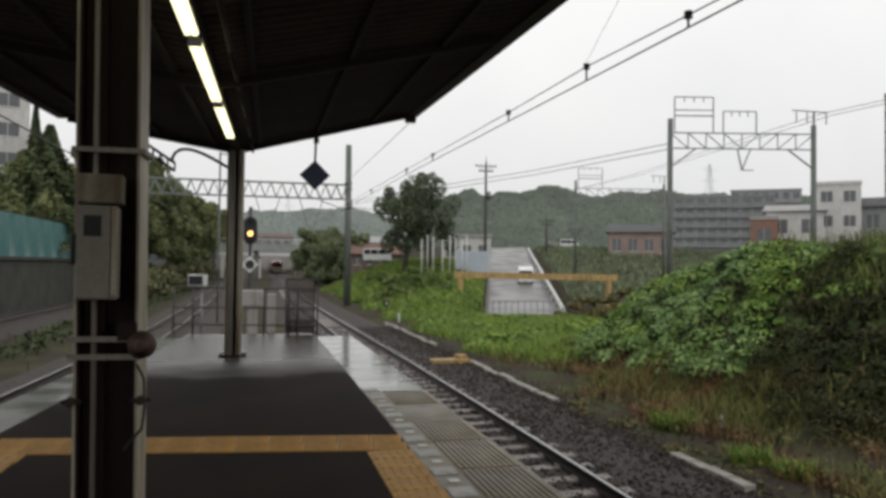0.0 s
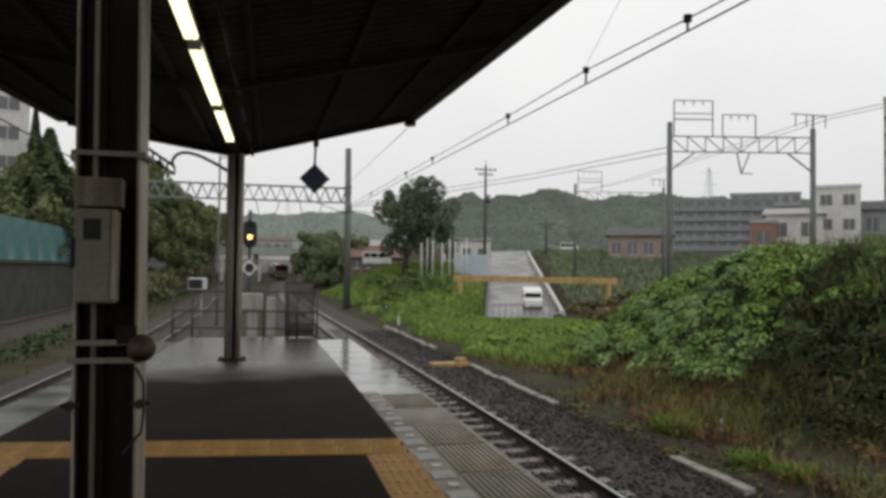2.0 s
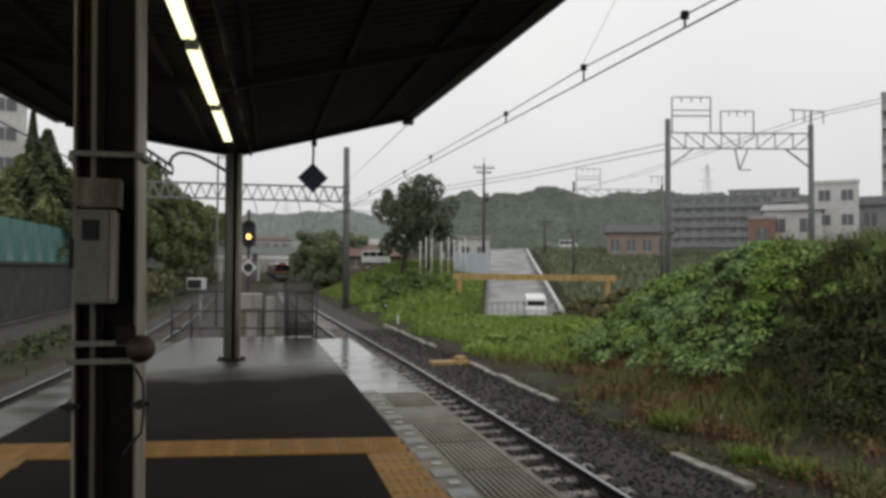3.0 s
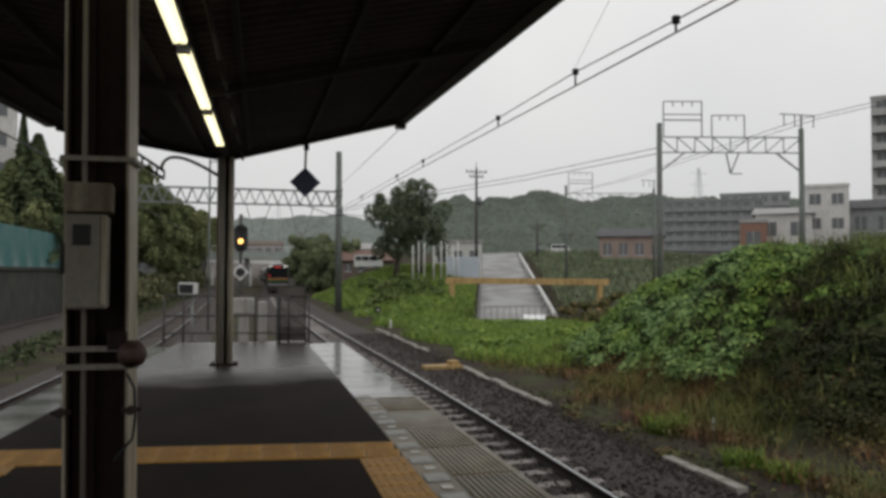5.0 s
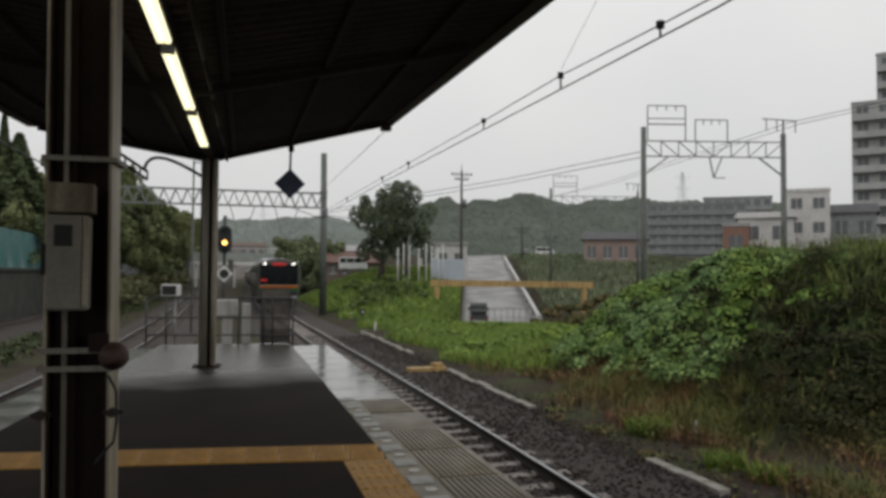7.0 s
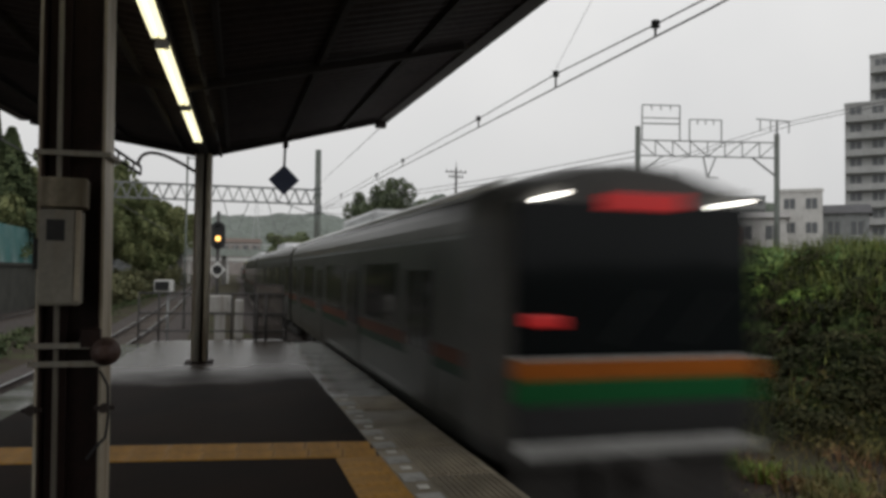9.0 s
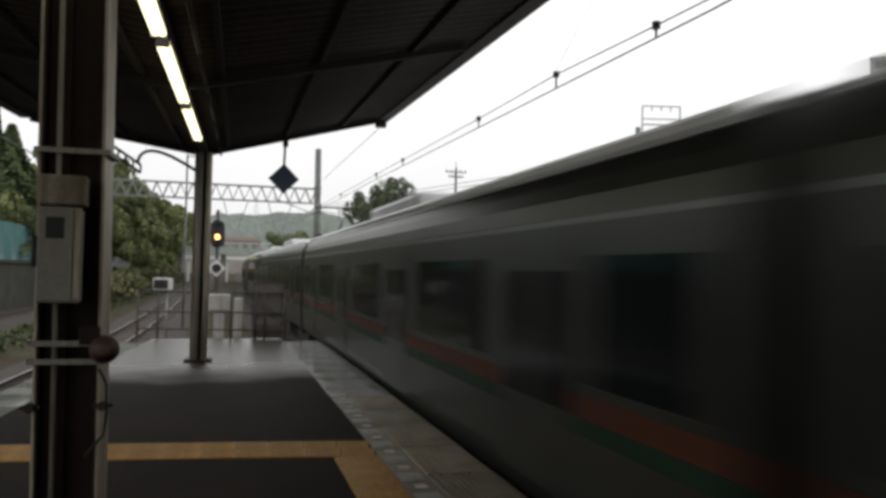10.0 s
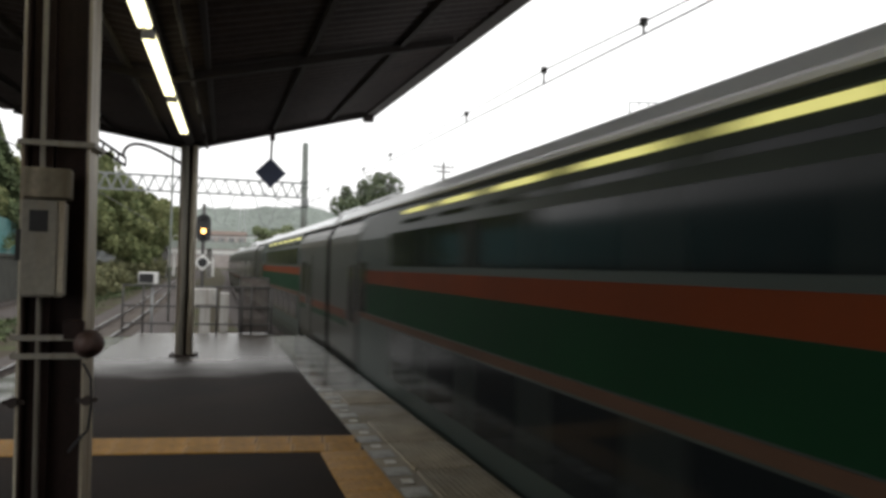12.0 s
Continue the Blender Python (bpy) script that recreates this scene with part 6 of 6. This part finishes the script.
ob2 = thing("footbridge", "white station footbridge seen beyond the bridge", "footbridge", kind="structure")
bm = BM()
box(bm, -16, 176, 3.6, 12, 179, 4.4)
part("deck", bm, WHITE, ob2)
for x in (-15.5, -8, 0.3, 8.6):
    bm = BM()
    box(bm, x - 0.25, 176.5, -1.6, x + 0.25, 178, 3.6)
    part("pier", bm, WHITE, ob2)

# wall and sheeting left of the siding
wl = thing("retaining_wall_left", "dark stained concrete retaining wall beside the siding", "wall", kind="structure")
bm = BM()
box(bm, -14.0, 8, -1.6, -13.5, 62, 1.75, 0.04)
box(bm, -14.1, 8, 1.75, -13.35, 62, 1.95, 0.03)
DARK_WALL = mat("dark_stained_wall", (0.055, 0.056, 0.046), 0.9, var=0.4, scale=0.8, fine=10, bump=0.5, dirt=(0.03, 0.03, 0.028))
part("wall", bm, DARK_WALL, wl)
sf = thing("sheet_fence", "teal and white weathered sheet fence on the wall", "fence", kind="structure")
TEAL = mat("teal_sheeting", (0.05, 0.20, 0.20), 0.5, var=0.25, scale=0.25, fine=5, second=(0.26, 0.36, 0.36), amount=0.52, dirt=(0.10, 0.22, 0.2))
bm = BM()
box(bm, -0.02, -1.48, 0, 0.02, 1.48, 2.45)
for k in range(9):
    y = -1.4 + k * 0.35
    box(bm, 0.02, y - 0.05, 0.02, 0.05, y + 0.05, 2.43)
tm = mesh_of("fence_sheet", bm, TEAL)
for i in range(18):
    piece("fence_sheet", tm, sf, -13.75, 9.5 + i * 3.0, 1.97)
for y in np.arange(8, 63, 3.0):
    bm = BM()
    rod(bm, (-13.85, y, 1.95), (-13.85, y, 4.55), 0.05, n=6)
    part("fence_post", bm, DARK_POLE, sf)


# ---- vehicles ----
def wheel(parent, x, y, r=0.29, w=0.17):
    bm = BM()
    rod(bm, (x - w / 2, y, r), (x + w / 2, y, r), r, n=18)
    t = part("wheel", bm, RUBBER, parent)
    bm = BM()
    s = 1 if x > 0 else -1
    rod(bm, (x + s * w * 0.45, y, r), (x + s * (w * 0.5 + 0.01), y, r), r * 0.6, n=14)
    part("rim", bm, GALV, t)


def van(label, paint, truck=False, w=0.74):
    """A small one-box van or pickup whose front looks to -y."""
    v = thing("kei_truck" if truck else "minivan", label, "truck" if truck else "van")
    L = 3.4
    bm = BM()
    cabin_end = 1.25 if truck else 3.38
    prof = [(0.0, 0.35), (-0.02, 0.85), (0.12, 1.0), (0.55, 1.72), (0.75, 1.80), (cabin_end - 0.12, 1.80), (cabin_end, 1.62), (cabin_end, 0.35)]
    a = [bm.verts.new((-w, y, z)) for y, z in prof]
    b = [bm.verts.new((w, y, z)) for y, z in prof]
    n = len(prof)
    for i in range(n):
        bm.faces.new((a[i], a[(i + 1) % n], b[(i + 1) % n], b[i]))
    bm.faces.new(a)
    bm.faces.new(b)
    bmesh.ops.bevel(bm, geom=bm.edges[:], offset=0.04, segments=2, affect="EDGES")
    part("body", bm, paint, v)
    bm = BM()
    vs = [bm.verts.new(p) for p in ((-w + 0.08, 0.204, 1.14), (w - 0.08, 0.204, 1.14), (w - 0.12, 0.442, 1.54), (-w + 0.12, 0.442, 1.54))]
    bm.faces.new(vs)
    bmesh.ops.solidify(bm, geom=bm.faces[:], thickness=0.03)
    bmesh.ops.translate(bm, verts=bm.verts[:], vec=(0, -0.03, 0.01))
    part("windscreen", bm, GLASS_DARK, v)
    for s in (-1, 1):
        bm = BM()
        for y0, y1 in (((0.62, 1.12),) if truck else ((0.62, 1.45), (1.55, 2.4), (2.5, 3.2))):
            x = s * w
            box(bm, min(x, x + s * 0.012), y0, 1.1, max(x, x + s * 0.012), y1, 1.62)
        part("side_window", bm, GLASS_DARK, v)
        bm = BM()
        box(bm, s * 0.56 - 0.12, -0.045, 0.72, s * 0.56 + 0.12, 0.0, 0.86, 0.01)
        part("headlight", bm, mat("car_headlamp", (0.9, 0.9, 0.85), 0.15, var=0.03), v)
        bm = BM()
        box(bm, s * 0.62 - 0.07, L, 0.6, s * 0.62 + 0.07, L + 0.02, 0.85)
        part("tail_light", bm, mat("red_tail_lens", (0.35, 0.02, 0.02), 0.2, var=0.03), v)
        bm = BM()
        box(bm, s * (w + 0.12) - 0.06, 0.5, 1.1, s * (w + 0.12) + 0.06, 0.58, 1.3, 0.01)
        part("mirror", bm, RUBBER, v)
        for y in (0.65, 2.6):
            wheel(v, s * (w - 0.09), y)
    bm = BM()
    box(bm, -w, -0.06, 0.32, w, 0.02, 0.52, 0.02)
    part("bumper", bm, paint if not truck else RUBBER, v)
    bm = BM()
    box(bm, -0.18, -0.075, 0.40, 0.18, -0.06, 0.50)
    part("number_plate", bm, WHITE_LINE, v)
    if truck:
        bm = BM()
        box(bm, -w, 1.3, 0.6, w, L, 0.72)
        for x0, y0, x1, y1 in ((-w, 1.3, -w + 0.04, L), (w - 0.04, 1.3, w, L), (-w, L - 0.04, w, L), (-w, 1.3, w, 1.34)):
            box(bm, x0, y0, 0.72, x1, y1, 1.02)
        part("load_bed", bm, paint, v)
        bm = BM()
        box(bm, -0.6, 1.5, 0.72, 0.6, L - 0.2, 1.35, 0.05)
        part("tarpaulin", bm, mat("dark_tarpaulin", (0.03, 0.035, 0.033), 0.7, var=0.2), v)
    else:
        bm = BM()
        box(bm, -0.6, L - 0.03, 1.05, 0.6, L + 0.005, 1.6)
        part("rear_window", bm, GLASS_DARK, v)
    return v


white_van = van("white minivan driving down the wet road", mat("white_car_paint", (0.78, 0.78, 0.77), 0.25, var=0.04), w=0.86)
dark_truck = van("dark grey small pickup truck driving up the road", mat("dark_grey_car_paint", (0.09, 0.095, 0.10), 0.3, var=0.06), truck=True)
parked = van("white van parked beside the low houses", mat("parked_white_paint", (0.68, 0.69, 0.68), 0.3, var=0.05))
parked.matrix_basis = pose(15.9, 92, float(ground_z(np.float64(15.9), np.float64(92.0))), 0, 0, 75)
far_car = copy_thing(parked, pose(57, 128, float(ground_z(np.float64(57), np.float64(128.0))), 0, 0, 70))
tagged(far_car, "white van parked in the field beyond the road", "van")

# ---- small trackside things ----
t = thing("ats_box", "yellow trackside detector box beside the rail", "trackside box", pose(5.62, 21.9, -1.28, 0, 0, 8))
bm = BM()
box(bm, -0.6, -0.2, -0.06, 0.6, 0.2, 0.2, 0.02)
part("case", bm, YELLOW, t)
bm = BM()
box(bm, 0.2, -0.14, 0.2, 0.5, 0.14, 0.32, 0.015)
part("lid", bm, YELLOW, t)
bm = BM()
rod(bm, (-0.6, 0, 0.06), (-1.1, 0.1, 0.0), 0.025, n=6)
part("cable", bm, YELLOW, t)
m_ = thing("dwarf_signal", "small black ground marker with white face in the grass", "marker", pose(7.8, 46.5, float(ground_z(np.float64(7.8), np.float64(46.5)))))
bm = BM()
rod(bm, (0, 0, -0.2), (0, 0, 0.5), 0.03, n=6)
part("post", bm, BLACK, m_)
bm = BM()
box(bm, -0.16, -0.05, 0.45, 0.16, 0.05, 0.78, 0.02)
part("head", bm, BLACK, m_)
bm = BM()
rod(bm, (0, -0.065, 0.6), (0, -0.05, 0.6), 0.07, n=10)
part("face", bm, WHITE, m_)
for i, (x, y) in enumerate(((7.4, 40.0), (7.6, 50.0), (8.6, 12.7))):
    z = float(ground_z(np.float64(x), np.float64(y)))
    bm = BM()
    w = 0.02 if y < 20 else 0.05
    box(bm, x - w, y - w, z - 0.1, x + w, y + w, z + 7 * w + 0.1, 0.005)
    tagged(part("marker_post", bm, WHITE), "short white marker post standing in weeds", "marker post", group="marker posts")

# loose stones on the near ballast
rng_s = np.random.default_rng(5)
n = 24000
x = rng_s.uniform(TRACK_X - 1.5, 7.3, n)
y = 5.0 + 30 * rng_s.uniform(0, 1, n) ** 1.3
z = -1.19 - 0.14 * smooth(x, 6.0, 6.6) + rng_s.normal(0, 0.012, n)
base = np.array([(1, 0, 0), (0, 1, 0), (-1, 0, 0), (0, -1, 0), (0, 0, 1), (0, 0, -1)], float)
tri = np.array([(0, 1, 4), (1, 2, 4), (2, 3, 4), (3, 0, 4), (1, 0, 5), (2, 1, 5), (3, 2, 5), (0, 3, 5)])
sz = rng_s.uniform(0.02, 0.042, (n, 1, 1))
jit = base[None] * rng_s.uniform(0.5, 1.25, (n, 6, 3)) + rng_s.normal(0, 0.22, (n, 6, 3))
V = jit * sz * np.array([1, 1, 0.75]) + np.stack([x, y, z], 1)[:, None]
F = (np.arange(n)[:, None, None] * 6 + tri[None]).reshape(-1, 3)
tagged(raw("ballast_stones", V.reshape(-1, 3), F, BALLAST), "loose brown-grey ballast stones", "ballast", kind="stuff")


# ---- what moves ----
def road_pose(x, y, turn):
    return pose(x, y, road_z(x, y), 5.9 if turn < 90 else -5.9, 0, turn)


def car_pose(y):
    """A car whose front stands at y, turned to follow the line under its two bogies."""
    a, b = (float(right_curve(np.float64(y + o))) for o in (3.1, CAR - 3.1))
    slope = (b - a) / (CAR - 6.2)
    return pose(a - 3.1 * slope, y, RAIL_Z, 0, 0, -math.degrees(math.atan(slope)))


def motions():
    times = [0, 0.1, 0.2] + [0.5 * i for i in range(1, 24)] + [11.8, 11.9, 12.0]
    for i, car in enumerate(TRAIN):
        walk(car, [(t, car_pose(front_y(t) + CAR * i)) for t in times])
    # the van rolls down toward the underpass, the pickup climbs later
    down = [(0, 83.5), (0.4, 80.4), (1.2, 74.0), (2.4, 64.8), (3.2, 60.4), (4.0, 56.8), (4.8, 53.0), (5.6, 49.0), (6.4, 45.8), (7.5, 45.2), (12, 45.0)]
    walk(white_van, [(t, road_pose(0.3175 * y + 4.0, y, -17.6)) for t, y in down])
    up = [(0, 51.5), (4.0, 52.0), (6.0, 56.5), (6.8, 63.0), (7.2, 66.0), (8.0, 73.0), (9.0, 83.0), (10.5, 99.0), (12, 116.0)]
    walk(dark_truck, [(t, road_pose(0.3175 * y + 0.85, y, 162.4)) for t, y in up])


motions()
